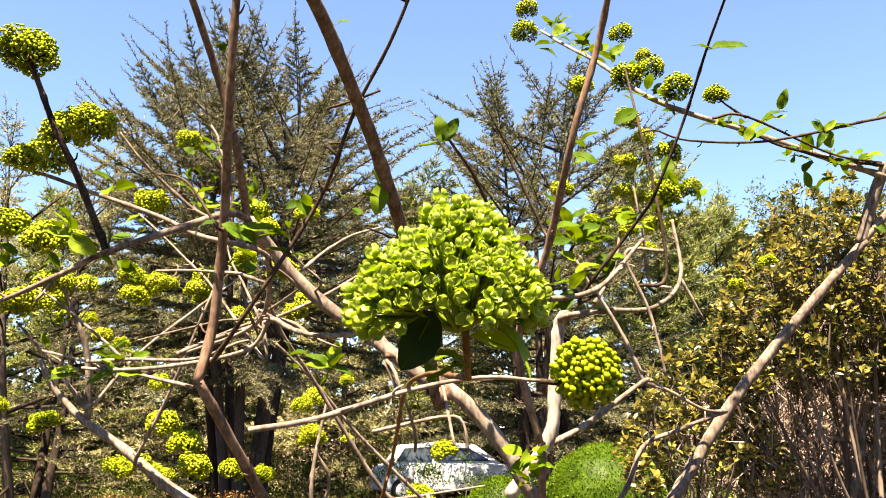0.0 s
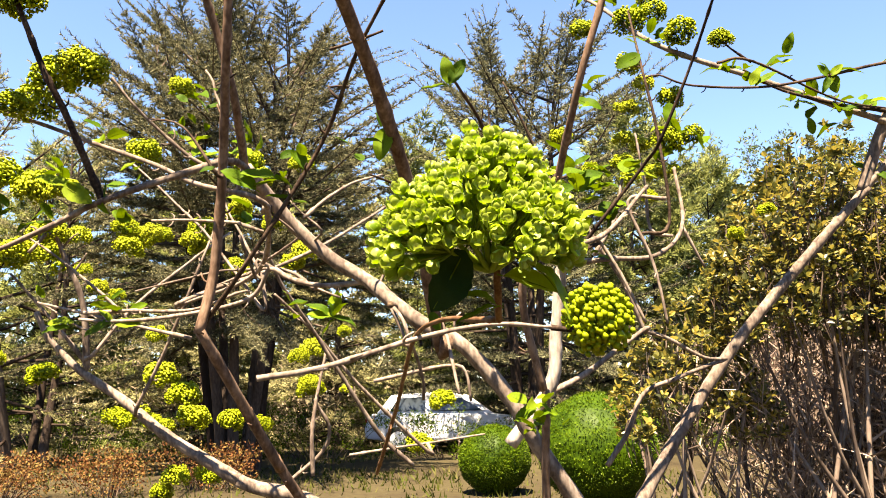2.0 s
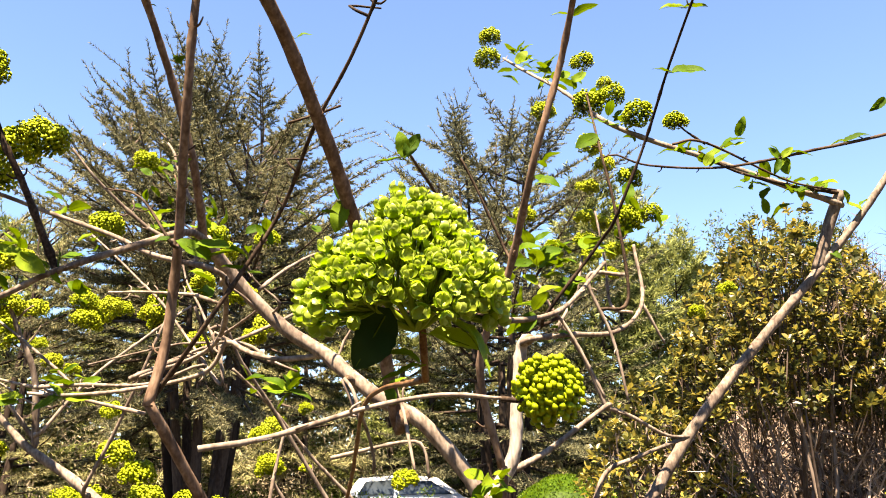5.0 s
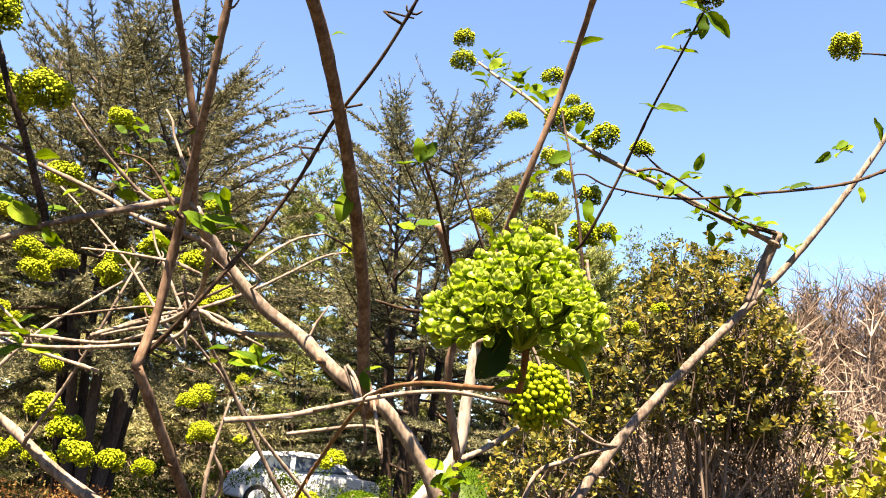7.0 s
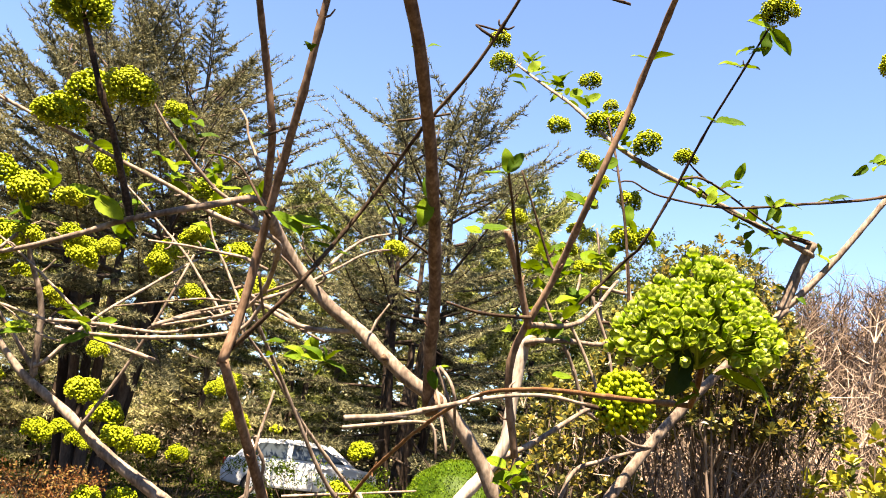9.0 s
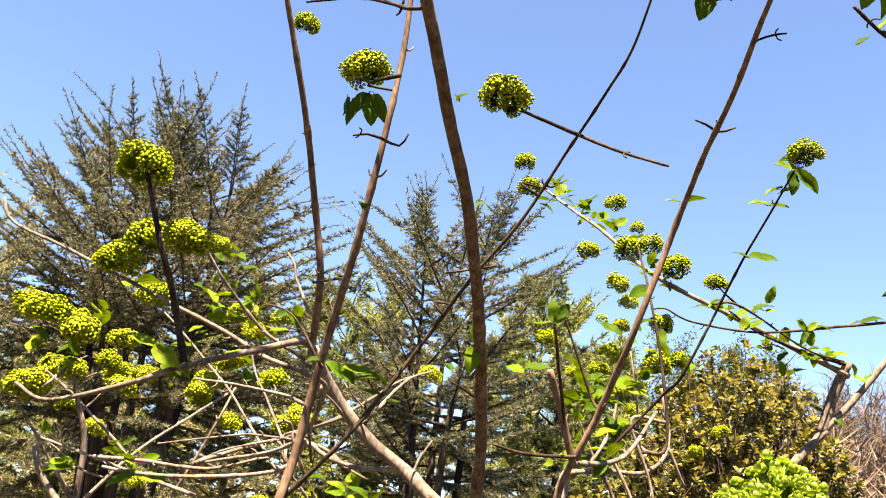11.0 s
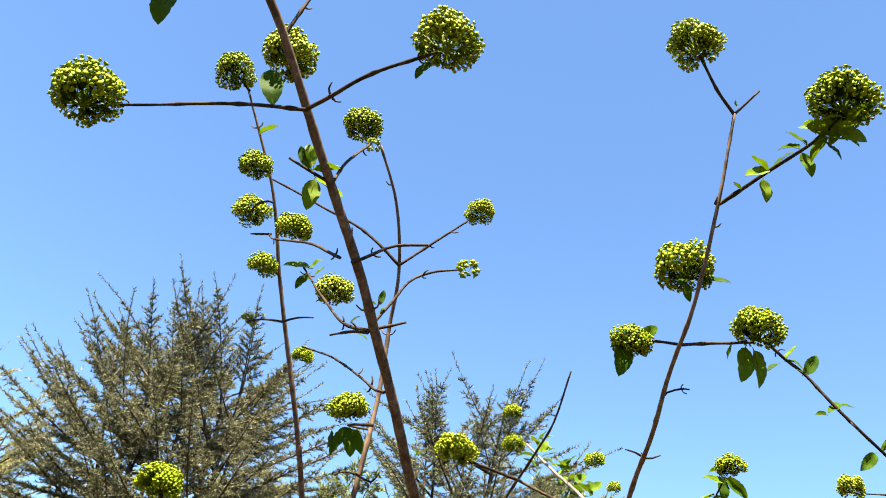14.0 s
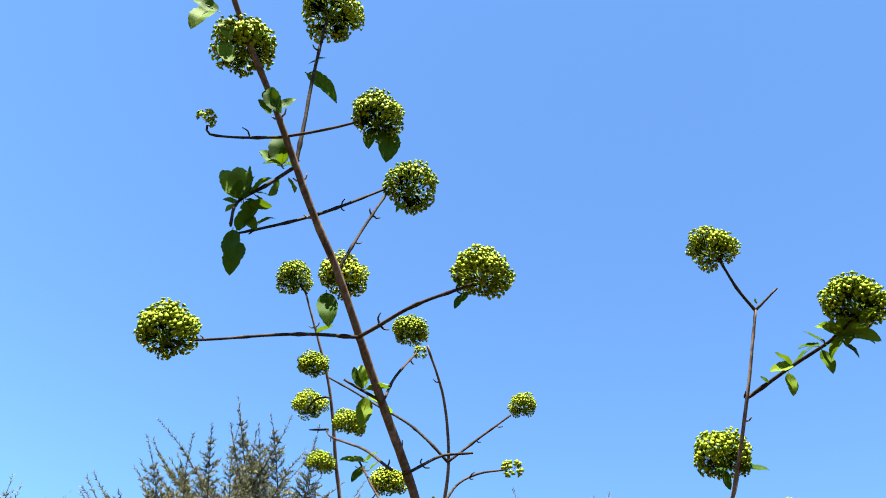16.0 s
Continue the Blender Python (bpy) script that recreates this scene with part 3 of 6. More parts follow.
clipped_ball((2.09, 11.0, 0), 0.80, 31, "dense green box bush clipped to a ball")
clipped_ball((0.85, 12.5, 0), 0.54, 32, "smaller clipped green ball bush behind")
for k, (x, y) in enumerate(((-6.3, 12.2), (-4.9, 12.6), (-3.6, 13.4), (-8.0, 12.9))):
    low_bush("barberry_bush", (x, y, 0), 41 + k, (1.3, 0.9, 0.62), RED_LEAF, "low red-brown barberry bush on the lawn")
for k, x in enumerate((-11.5, -8.6, -5.6, -2.6, 0.4, 3.5, 6.5)):
    low_bush("dark_hedge", (x, 19 + 0.4 * (k % 2), 0), 51 + k, (3.1, 1.0, 1.12), BOX_LEAF, "low dark green hedge under the trees", 3200, 0.06)
for k, (x, y, w, h) in enumerate(((6.6, 11.6, 2.2, 4.2), (8.2, 12.0, 2.6, 4.8), (9.9, 12.2, 2.6, 4.9), (5.3, 11.2, 1.8, 3.4), (11.6, 12.6, 2.6, 4.7))):
    bare_shrub("bare_shrub", (x, y, 0), 61 + k, w, h, 95, "dense leafless brown shrub")
for k, (x, y, h) in enumerate(((11.5, 30, 10.5), (13.6, 31, 10.6), (16, 30, 10.4), (18.5, 31, 9.8), (9.4, 32, 9.5), (-0.4, 27, 7.6), (0.9, 28, 7.0), (21, 33, 10), (-15, 30, 11), (-18, 28, 12), (-12.5, 33, 10))):
    bare_shrub("young_tree", (x, y, 0), 71 + k, 1.8, h, 9 if x > 5 else 3, "slender young tree in first pale leaf", FRESH_LEAF, "young trees", 0.9)
for k, (x, y, h) in enumerate(((3.1, 6.6, 2.1), (3.8, 6.9, 2.6), (4.8, 8.0, 3.1), (2.75, 5.3, 1.75), (3.5, 5.8, 2.1))):
    bare_shrub("bare_shrub", (x, y, 0), 91 + k, 1.4, h, 48, "leafless brown shrub behind the evergreen one", skin=PALE_TWIG)
parked_car((0.3, 21.6, 0), 0.06)
parked_car((7.4, 33, 0), 0.05)
far_rng = np.random.default_rng(99)
far_centres = [(x, 38 + far_rng.uniform(-3, 6), far_rng.uniform(0.1, 1) * (3.6 + 2.2 * noise.noise((x * 0.2, 0, 0)))) for x in np.arange(-60, 60, 0.5) for _ in range(3)]
# unseen ring round the sides and back, added to block low skylight
for turn in np.arange(150, 391, 0.9):
    belt = 19 + 3 * noise.noise((turn * 0.05, 3, 0))
    far_centres += [(math.cos(radians(turn)) * (belt + far_rng.uniform(0, 4)), math.sin(radians(turn)) * (belt + far_rng.uniform(0, 4)), far_rng.uniform(0.02, 1) * (6 + 2 * noise.noise((turn * 0.12, 0, 7)))) for _ in range(3)]
tagged(new("far_woods", leaf_cloud("far_woods", far_centres, 1.2, 62000, 0.75, NEEDLE, far_rng, wide=0.4, corners=3)), "dark tangled woodland closing the view, plus an unseen ring that cuts skylight", "woods", kind="stuff")
mid_centres = [(x, 25.5 + far_rng.uniform(-2.5, 3.5), far_rng.uniform(0.05, 1) ** 1.2 * 2.7) for x in np.arange(-36, 22, 0.4) for _ in range(4)]
tagged(new("undergrowth", leaf_cloud("undergrowth", mid_centres, 0.7, 60000, 0.19, UNDERGROWTH, far_rng, wide=0.2, corners=3)), "brown and dark green undergrowth below the trees", "undergrowth", kind="stuff")

# the snowball viburnum
SHRUB_AT = Vector((0.25, 1.45, 0.0))
shrub = thing("viburnum_shrub", SHRUB_AT, "old snowball viburnum with brown stems and lime-green flower heads", "shrub")
shrub_rng = np.random.default_rng(7)


def stem(name, thick, thin, points, bark=None, label="", cut=False):
    """A tapering stem through the points (world metres; radii in millimetres), swollen at its nodes."""
    rng = shrub_rng
    fine = thick < 5
    first = np.array(points[0], float)
    line, run_ = smooth_line(np.array(points, float) - first, 0.009 if fine else 0.012)
    share = run_ / run_[-1]
    radii = (thick + (thin - thick) * share) / 1000
    gap = 0.05 if fine else 0.075
    spot = rng.uniform(0.3, 1) * gap
    spurs = []
    while spot < run_[-1]:
        if thick < 10 and rng.random() < 0.4 and 0.01 < spot < run_[-1] - 0.01:
            spurs.append(spot)
        radii = radii * (1 + (0.36 if fine else 0.2 if thick < 7 else 0.13) * np.exp(-((run_ - spot) / (0.003 if fine else 0.0045)) ** 2))
        spot += gap * rng.uniform(0.7, 1.4)
    wob = np.array([[noise.noise(Vector(q * 14 + first * 9) + Vector((k * 7, 0, 0))) for k in range(3)] for q in line])
    line = line + wob * (0.0009 if fine else 0.0008) * np.minimum(1, 8 * share * (1 - share))[:, None]
    sides = 6 if thick < 3.5 else (8 if thick < 8 else 12)
    pile = Pile()
    pile.add(*tube(line, radii, sides, rough=0.035, rng=rng))
    if cut:
        pile.marks[-1] = 1
    for spot in spurs:
        k = int(np.searchsorted(run_, spot))
        along = (line[min(k + 1, len(line) - 1)] - line[k - 1]) / (np.linalg.norm(line[min(k + 1, len(line) - 1)] - line[k - 1]) + 1e-9)
        out = np.cross(along, rng.normal(size=3))
        out /= np.linalg.norm(out)
        for side in ((1, -1) if rng.random() < 0.55 else (1,)):
            long = rng.uniform(0.004, 0.013) + radii[k]
            bend = line[k] + (out * side + along * 0.25) * long * 0.55
            little, _ = smooth_line([line[k], bend, bend + (out * side * 0.6 + along * 0.9) * long * 0.5], 0.004)
            pile.add(*tube(little, np.linspace(min(0.0016, radii[k] * 0.6), 0.0008, len(little)), 5))
    data = pile.data(name, bark or (BARK_TWIG if fine else BARK_BROWN), more=(CUT_WOOD,))
    return part(name, data, shrub, label, Matrix.Translation(Vector(first) - SHRUB_AT))


def petal(turn, wide_open, size, rng, tight=2.4):
    """One broad, spoon-shaped petal of a floret that opens along +z. Marks: 0 blade, 2 pale rim, 3 green claw."""
    us, vs = (0, 0.26, 0.52, 0.76, 0.92, 1.0), (-1, -0.82, 0, 0.82, 1)
    verts = []
    tilt, dent = rng.normal(0, 0.07), rng.uniform(0.0, 0.09)
    for u0 in us:
        for v in vs:
            u = u0 * (1 - 0.24 * v * v) - dent * (u0 > 0.9) * (1 - abs(v))
            a = u * tight
            shut_r, shut_z = math.sin(a) * 0.92 + 0.06, (1 - math.cos(a)) * 0.86
            flat_r, flat_z = 0.1 + 1.25 * u, 0.62 * u * (1.25 - 0.5 * u)
            r = shut_r * (1 - wide_open) + flat_r * wide_open + (0.04 + 0.4 * wide_open) * u ** 5
            z = shut_z * (1 - wide_open) + flat_z * wide_open - 0.06 * u ** 5
            half = 0.62 * math.sqrt(max(0.03, 1 - ((u0 - 0.6) / 0.6) ** 2))
            t = turn + v * min(0.92, half / max(r, 0.45)) + tilt * u
            rr = r * (1 + 0.06 * v + 0.05 * v * v * wide_open)
            verts.append((size * rr * math.cos(t), size * rr * math.sin(t), size * (z + 0.10 * wide_open * v * v * u)))
    w = len(vs)
    faces = [(i * w + j, i * w + j + 1, (i + 1) * w + j + 1, (i + 1) * w + j) for i in range(len(us) - 1) for j in range(w - 1)]
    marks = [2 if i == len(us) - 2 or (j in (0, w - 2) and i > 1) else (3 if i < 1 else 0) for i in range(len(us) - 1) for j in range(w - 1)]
    return verts, faces, marks


def floret_pile(size, rng):
    """A floret: four or five broad petals half open round a furled inner bud. Marks: 0 petal, 1 bud, 2 rim, 3 claw."""
    pile = Pile()
    kind = rng.random()
    wide_open = rng.uniform(0.0, 0.1) if kind < 0.42 else (rng.uniform(0.14, 0.34) if kind < 0.86 else rng.uniform(0.5, 0.75))
    many = 5 if rng.random() < 0.6 else 4
    spin = rng.uniform(0, 6.28)
    for k in range(many):
        verts, faces, marks = petal(spin + 2 * math.pi * k / many + rng.normal(0, 0.1), max(0.0, wide_open + rng.normal(0, 0.09)), size * rng.uniform(0.88, 1.1), rng, rng.uniform(2.1, 2.6))
        pile.add(verts, faces)
        pile.marks[-len(faces):] = marks
    inner = size * (0.84 if kind < 0.86 else 0.5)
    for k in range(4):
        verts, faces, _ = petal(spin + 0.4 + math.pi * k / 2 + rng.normal(0, 0.1), 0.0, inner * rng.uniform(0.94, 1.06), rng, rng.uniform(2.5, 2.85))
        pile.add([(x, y, z + size * 0.32) for x, y, z in verts], faces, mark=1)
    line, _ = smooth_line([(0, 0, -size * 0.75), (0, 0, size * 0.12)], size)
    pile.add(*tube(line, np.linspace(size * 0.14, size * 0.3, len(line)), 6, close=False), mark=3)
    return pile


def dome(count, rng, rim=1.85, lobes=0.10):
    """Places and outward ways of florets on an uneven dome of radius 1."""
    out = []
    for k in range(count):
        c = 1 - (1 - math.cos(rim)) * (k + 0.5) / count
        a = math.acos(c) + rng.normal(0, 0.03)
        t = k * 2.39996 + rng.normal(0, 0.08)
        way = Vector((math.sin(a) * math.cos(t), math.sin(a) * math.sin(t), math.cos(a)))
        grow = 1 + lobes * noise.noise(way * 2.2 + Vector((count * 0.13, 0, 0))) + rng.normal(0, 0.035)
        spot = Vector((way.x * grow, way.y * grow, way.z * grow * 0.86))
        out.append((spot, (way + Vector(rng.normal(0, 0.16, 3))).normalized()))
    return out


def small_floret(size, rng, sides):
    """A floret seen from farther off: a flaring, lipped cup with a bud in its mouth. Marks: 0 petal, 1 bud."""
    verts, spin = [(0, 0, -size * 0.85)], rng.uniform(0, 1)
    wide_open = rng.uniform(0.85, 1.4)
    for r, z, lip in ((0.82, -0.15, 0.0), (1.0 * wide_open, 0.55 - 0.3 * (wide_open - 0.85), 0.2)):
        for k in range(sides):
            t = spin + 2 * math.pi * k / sides
            grow = size * (r + (lip if k % 2 else -lip))
            verts.append((grow * math.cos(t), grow * math.sin(t), size * (z + (lip if k % 2 else -lip))))
    verts.append((0, 0, size * rng.uniform(0.3, 0.75)))
    faces = [(0, 1 + (k + 1) % sides, 1 + k) for k in range(sides)]
    faces += [(1 + k, 1 + (k + 1) % sides, 1 + sides + (k + 1) % sides, 1 + sides + k) for k in range(sides)]
    faces += [(1 + sides + k, 1 + sides + (k + 1) % sides, len(verts) - 1) for k in range(sides)]
    pile = Pile()
    pile.add(verts, faces)
    pile.marks[-sides:] = [1] * sides
    return pile


def shut_floret(size, rng):
    """A floret still shut: a rounded bud with four shallow seams. Marks: 0 lower half, 1 upper half."""
    verts, spin = [(0, 0, -size)], rng.uniform(0, 1)
    for r, z in ((0.66, -0.62), (1.0, 0.0), (0.82, 0.6)):
        for k in range(8):
            t = spin + 2 * math.pi * k / 8
            grow = size * r * (1.06 if k % 2 else 0.92)
            verts.append((grow * math.cos(t), grow * math.sin(t), size * z))
    verts.append((0, 0, size * rng.uniform(0.85, 1.05)))
    faces = [(0, 1 + (k + 1) % 8, 1 + k) for k in range(8)]
    for i in range(2):
        faces += [(1 + i * 8 + k, 1 + i * 8 + (k + 1) % 8, 9 + i * 8 + (k + 1) % 8, 9 + i * 8 + k) for k in range(8)]
    faces += [(17 + k, 17 + (k + 1) % 8, 25) for k in range(8)]
    pile = Pile()
    pile.add(verts, faces)
    pile.marks[-16:] = [1] * 16
    return pile


def head_mesh(seed, rays, florets, bud_size, sides=6, rim=1.95, shut=False):
    """A whole flower head of radius 1: rays that fork into small umbels of stalked florets. Marks: 0 petal, 1 bud, 2 stalk."""
    rng = np.random.default_rng(seed)
    pile = Pile()
    kinds = [shut_floret(bud_size, rng) if shut else small_floret(bud_size, rng, sides) for _ in range(9)]
    base = Vector((0, 0, -0.66))
    for centre, out in dome(rays, rng, rim, 0.3):
        centre = centre * 0.66 - Vector((0, 0, 0.24))
        fork = base * 0.5 + centre * 0.5
        line, _ = smooth_line([base, base * 0.6 + fork * 0.4 - Vector((0, 0, 0.03)), fork], 0.2)
        pile.add(*tube(line, np.linspace(0.034, 0.022, len(line)), 4, close=False), mark=2)
        turn_out = out.to_track_quat("Z", "Y").to_matrix()
        many = int(florets * rng.uniform(0.8, 1.2))
        spread = 0.37 * rng.uniform(0.85, 1.15)
        for k, (spot, way) in enumerate(dome(many, rng, 1.75, 0.2)):
            spot, way = turn_out @ (spot * spread * (0.72 if k % 3 == 2 else 1)), turn_out @ way
            inner = centre + spot
            way = (way * 0.7 + out * 0.3 + Vector((0, 0, 0.1))).normalized()
            line = np.array([fork, inner - way * bud_size * 0.4])
            pile.add(*tube(line, (0.013, 0.010), 2, close=False), mark=2)
            turn = way.to_track_quat("Z", "Y").to_matrix()
            kind = kinds[int(rng.integers(0, len(kinds)))]
            size = rng.uniform(0.76, 1.28)
            base_at = len(pile.verts)
            pile.verts.extend(turn @ (Vector(v) * size) + inner for v in kind.verts)
            pile.faces.extend(tuple(base_at + i for i in f) for f in kind.faces)
            pile.marks.extend(kind.marks)
    return pile.data("flower_head", PETAL_NEAR if shut else PETAL, more=(BUD, STALK_NEAR if shut else STALK))


HEADS = [head_mesh(100 + k, n, m, b, 5) for k, (n, m, b) in enumerate(((17, 37, 0.062), (15, 40, 0.064), (18, 36, 0.061), (16, 38, 0.063), (17, 37, 0.061), (14, 42, 0.063)))]
FAR_HEADS = [head_mesh(140 + k, n, m, b, 4) for k, (n, m, b) in enumerate(((14, 24, 0.086), (13, 26, 0.088), (15, 23, 0.084), (14, 24, 0.086)))]
DROOPING_HEADS = [head_mesh(165, 18, 25, 0.088, 6, 2.4, shut=True)]
SMALL_HEADS = [head_mesh(120 + k, 5, 7, 0.19) for k in range(3)]


def flower_head(place, radius, label="", kinds=None, tilt=(0, 0), long=1.0):
    """A head of the radius in millimetres; tilt leans its axis, long draws it out along that axis."""
    rng = shrub_rng
    kinds = kinds or (SMALL_HEADS if radius < 19 else (HEADS if place[1] < 1.0 else FAR_HEADS))
    lean = Vector((tilt[0] + rng.normal(0, 0.16), tilt[1] + rng.normal(0, 0.16), 1)).normalized().to_track_quat("Z", "Y").to_matrix().to_4x4()
    r = 0.94 * radius / 1000
    size = Matrix.Diagonal((r * rng.uniform(0.93, 1.08), r * rng.uniform(0.93, 1.08), r * long * rng.uniform(0.86, 1.0), 1))
    m = Matrix.Translation(Vector(place) - SHRUB_AT) @ lean @ Matrix.Rotation(rng.uniform(0, 6.28), 4, "Z") @ size
    return part("flower_head", kinds[int(rng.integers(0, len(kinds)))], shrub, label, m)


def leaf_mesh(seed, wide=0.56, curl=0.35, fold=0.18):
    """An oval, pointed leaf of length 1 along +x, creased at its midrib and finely toothed."""
    rng = np.random.default_rng(seed)
    rows, verts = 12, []
    for i in range(rows + 1):
        u = i / rows
        w = wide / 2 * (math.sin(math.pi * u ** 0.88) ** 0.62 if 0 < u < 1 else 0) * (1 + (0.035 if i % 2 else -0.035))
        z = -curl * u * u * 0.55 + 0.03 * math.sin(u * 9 + seed)
        for j in range(5):
            v = (j - 2) / 2
            verts.append((u - 0.02 * abs(v), v * w, z + fold * abs(v) * w * 1.6 - 0.012 * (abs(v) == 1) * math.sin(i * 2.2)))
    faces = [(i * 5 + j, (i + 1) * 5 + j, (i + 1) * 5 + j + 1, i * 5 + j + 1) for i in range(rows) for j in range(4)]
    line, _ = smooth_line([(-0.12, 0, 0.01), (0, 0, 0), (0.5, 0, -curl * 0.14 - 0.004), (0.95, 0, -curl * 0.5)], 0.12)
    rib, rib_faces = tube(line, np.linspace(0.016, 0.004, len(line)), 4, close=False)
    pile = Pile()
    pile.add(verts, faces)
    pile.add(rib, rib_faces, mark=1)
    return pile.data("leaf", LEAF, more=(STALK,))


LEAVES = [leaf_mesh(k, w, c, f) for k, (w, c, f) in enumerate(((0.56, 0.35, 0.2), (0.50, 0.6, 0.3), (0.62, 0.2, 0.12), (0.48, 0.9, 0.25), (0.58, -0.2, 0.3)))]


def leaf(base, tip, shape=None, facing=None, broad=1.0, skin=None):
    """A leaf from its stalk's place to its tip; facing is the way its upper side looks."""
    rng = shrub_rng
    base, tip = Vector(base), Vector(tip)
    way = (tip - base).normalized()
    up = Vector(facing) if facing is not None else Vector((rng.normal(0, 0.5), rng.normal(-0.4, 0.5), 1.0))
    up = up + Vector(rng.normal(0, 0.18, 3))
    up = (up - way * up.dot(way)).normalized()
    turn = Matrix((way, up.cross(way), up)).transposed().to_4x4()
    size = (tip - base).length * 1.05
    kind = LEAVES[shape if shape is not None else int(rng.integers(0, len(LEAVES)))]
    if skin:
        kind = kind.copy()
        kind.materials[0] = skin
    return part("leaf", kind, shrub, "", Matrix.Translation(base - SHRUB_AT) @ turn @ Matrix.Diagonal((size, size * broad, size, 1)))


def sprig(place, count, size, up=0.5):
    """A few leaves that spread from one node."""
    rng = shrub_rng
    for k in range(count):
        t = 2 * math.pi * k / count + rng.uniform(-0.5, 0.5)
        way = Vector((math.cos(t), math.sin(t), up + rng.normal(0, 0.35))).normalized()
        base = Vector(place) + Vector(rng.normal(0, size * 0.0003, 3))
        leaf(base, base + way * size / 1000 * rng.uniform(0.6, 1.15))


# stems and twigs
stem("stem", 8.2, 3.6, [(0.005, 1.029, 1.567), (0.000, 1.058, 1.552), (-0.015, 1.009, 1.622), (-0.022, 0.969, 1.670), (-0.038, 0.911, 1.728), (-0.056, 0.851, 1.781), (-0.079, 0.785, 1.836), (-0.108, 0.713, 1.895), (-0.142, 0.651, 1.946), (-0.176, 0.583, 2.004), (-0.211, 0.522, 2.058), (-0.242, 0.470, 2.108), (-0.287, 0.408, 2.171), (-0.326, 0.358, 2.227), (-0.363, 0.310, 2.283), (-0.401, 0.270, 2.332), (-0.474, 0.184, 2.437), (-0.514, 0.137, 2.488), (-0.547, 0.087, 2.536)], label="long straight brown stem")
stem("limb", 10.5, 8.5, [(0.191, 1.150, 1.339), (0.121, 1.120, 1.439), (0.082, 1.110, 1.502), (0.027, 1.100, 1.563), (-0.020, 1.100, 1.589), (-0.065, 1.110, 1.623), (-0.097, 1.130, 1.652), (-0.149, 1.130, 1.684), (-0.195, 1.120, 1.725), (-0.229, 1.100, 1.763), (-0.250, 1.060, 1.790)], BARK_PALE, label="thick pale-barked limb")
stem("stem", 5.6, 1.8, [(-0.252, 1.062, 1.791), (-0.251, 1.033, 1.823), (-0.254, 0.986, 1.876), (-0.274, 0.954, 1.955), (-0.300, 0.893, 2.044), (-0.335, 0.841, 2.146), (-0.375, 0.788, 2.260), (-0.415, 0.731, 2.387), (-0.483, 0.669, 2.523)])
stem("stem", 6.2, 5.6, [(-0.190, 1.028, 1.419), (-0.222, 0.967, 1.494), (-0.255, 0.904, 1.572)])
stem("stem", 5.8, 1.8, [(-0.256, 0.904, 1.568), (-0.244, 0.910, 1.638), (-0.231, 0.879, 1.745), (-0.213, 0.806, 1.853), (-0.200, 0.765, 1.977), (-0.193, 0.756, 2.085), (-0.195, 0.739, 2.182), (-0.195, 0.700, 2.255), (-0.217, 0.636, 2.331), (-0.253, 0.585, 2.389)])
stem("stem", 3.0, 1.2, [(-0.253, 0.908, 1.567), (-0.258, 0.921, 1.575), (-0.191, 0.873, 1.654), (-0.125, 0.861, 1.762), (-0.083, 0.793, 1.830), (-0.042, 0.744, 1.888), (-0.007, 0.698, 1.957), (0.008, 0.632, 1.986), (0.019, 0.582, 2.013), (0.027, 0.544, 2.062)])
stem("stem", 5.2, 1.9, [(0.126, 1.081, 1.507), (0.098, 1.039, 1.627), (0.132, 0.983, 1.739), (0.152, 0.905, 1.843), (0.184, 0.873, 1.960), (0.192, 0.808, 2.030), (0.187, 0.711, 2.073), (0.176, 0.615, 2.116), (0.179, 0.527, 2.179), (0.187, 0.460, 2.281), (0.199, 0.414, 2.405)])
stem("stub", 5, 4.4, [(0.113, 1.014, 1.678), (0.109, 1.010, 1.677), (0.088, 0.990, 1.725), (0.055, 0.950, 1.780)], label="short dark broken stub")
stem("stem", 2.7, 1.4, [(0.228, 1.200, 1.715), (0.199, 1.170, 1.706), (0.276, 1.120, 1.807), (0.289, 1.080, 1.830), (0.326, 1.040, 1.927), (0.341, 0.985, 1.993), (0.355, 0.930, 2.047), (0.373, 0.893, 2.101)])
stem("limb", 12, 8.5, [(0.332, 1.520, 1.290), (0.441, 1.563, 1.441), (0.552, 1.569, 1.592), (0.686, 1.573, 1.740), (0.816, 1.555, 1.882)], BARK_PALE)
stem("stub", 11.5, 11, [(0.808, 1.560, 1.875), (0.834, 1.550, 1.954), (0.860, 1.530, 2.029)], BARK_PALE, label="sawn-off pale stub", cut=True)
stem("limb", 7.5, 5.5, [(0.808, 1.560, 1.875), (0.900, 1.520, 1.989), (1.029, 1.460, 2.190), (1.098, 1.420, 2.331)], BARK_PALE)
stem("limb", 11.5, 5, [(-0.348, 1.500, 1.359), (-0.469, 1.500, 1.432), (-0.547, 1.500, 1.491), (-0.627, 1.500, 1.544), (-0.666, 1.500, 1.579), (-0.692, 1.492, 1.612), (-0.708, 1.484, 1.650)], BARK_PALE)
stem("branch", 4.9, 2.2, [(-0.250, 1.060, 1.791), (-0.265, 1.030, 1.791), (-0.310, 1.000, 1.767), (-0.395, 0.980, 1.730), (-0.447, 0.980, 1.703), (-0.513, 1.000, 1.680), (-0.566, 1.020, 1.671), (-0.604, 1.030, 1.689)], BARK_PALE)
stem("branch", 3.6, 2, [(-0.224, 1.080, 1.743), (-0.238, 1.060, 1.752), (-0.313, 1.060, 1.770), (-0.373, 1.070, 1.799), (-0.498, 1.080, 1.847), (-0.605, 1.080, 1.886), (-0.687, 1.080, 1.914), (-0.709, 1.080, 1.947)], BARK_PALE)
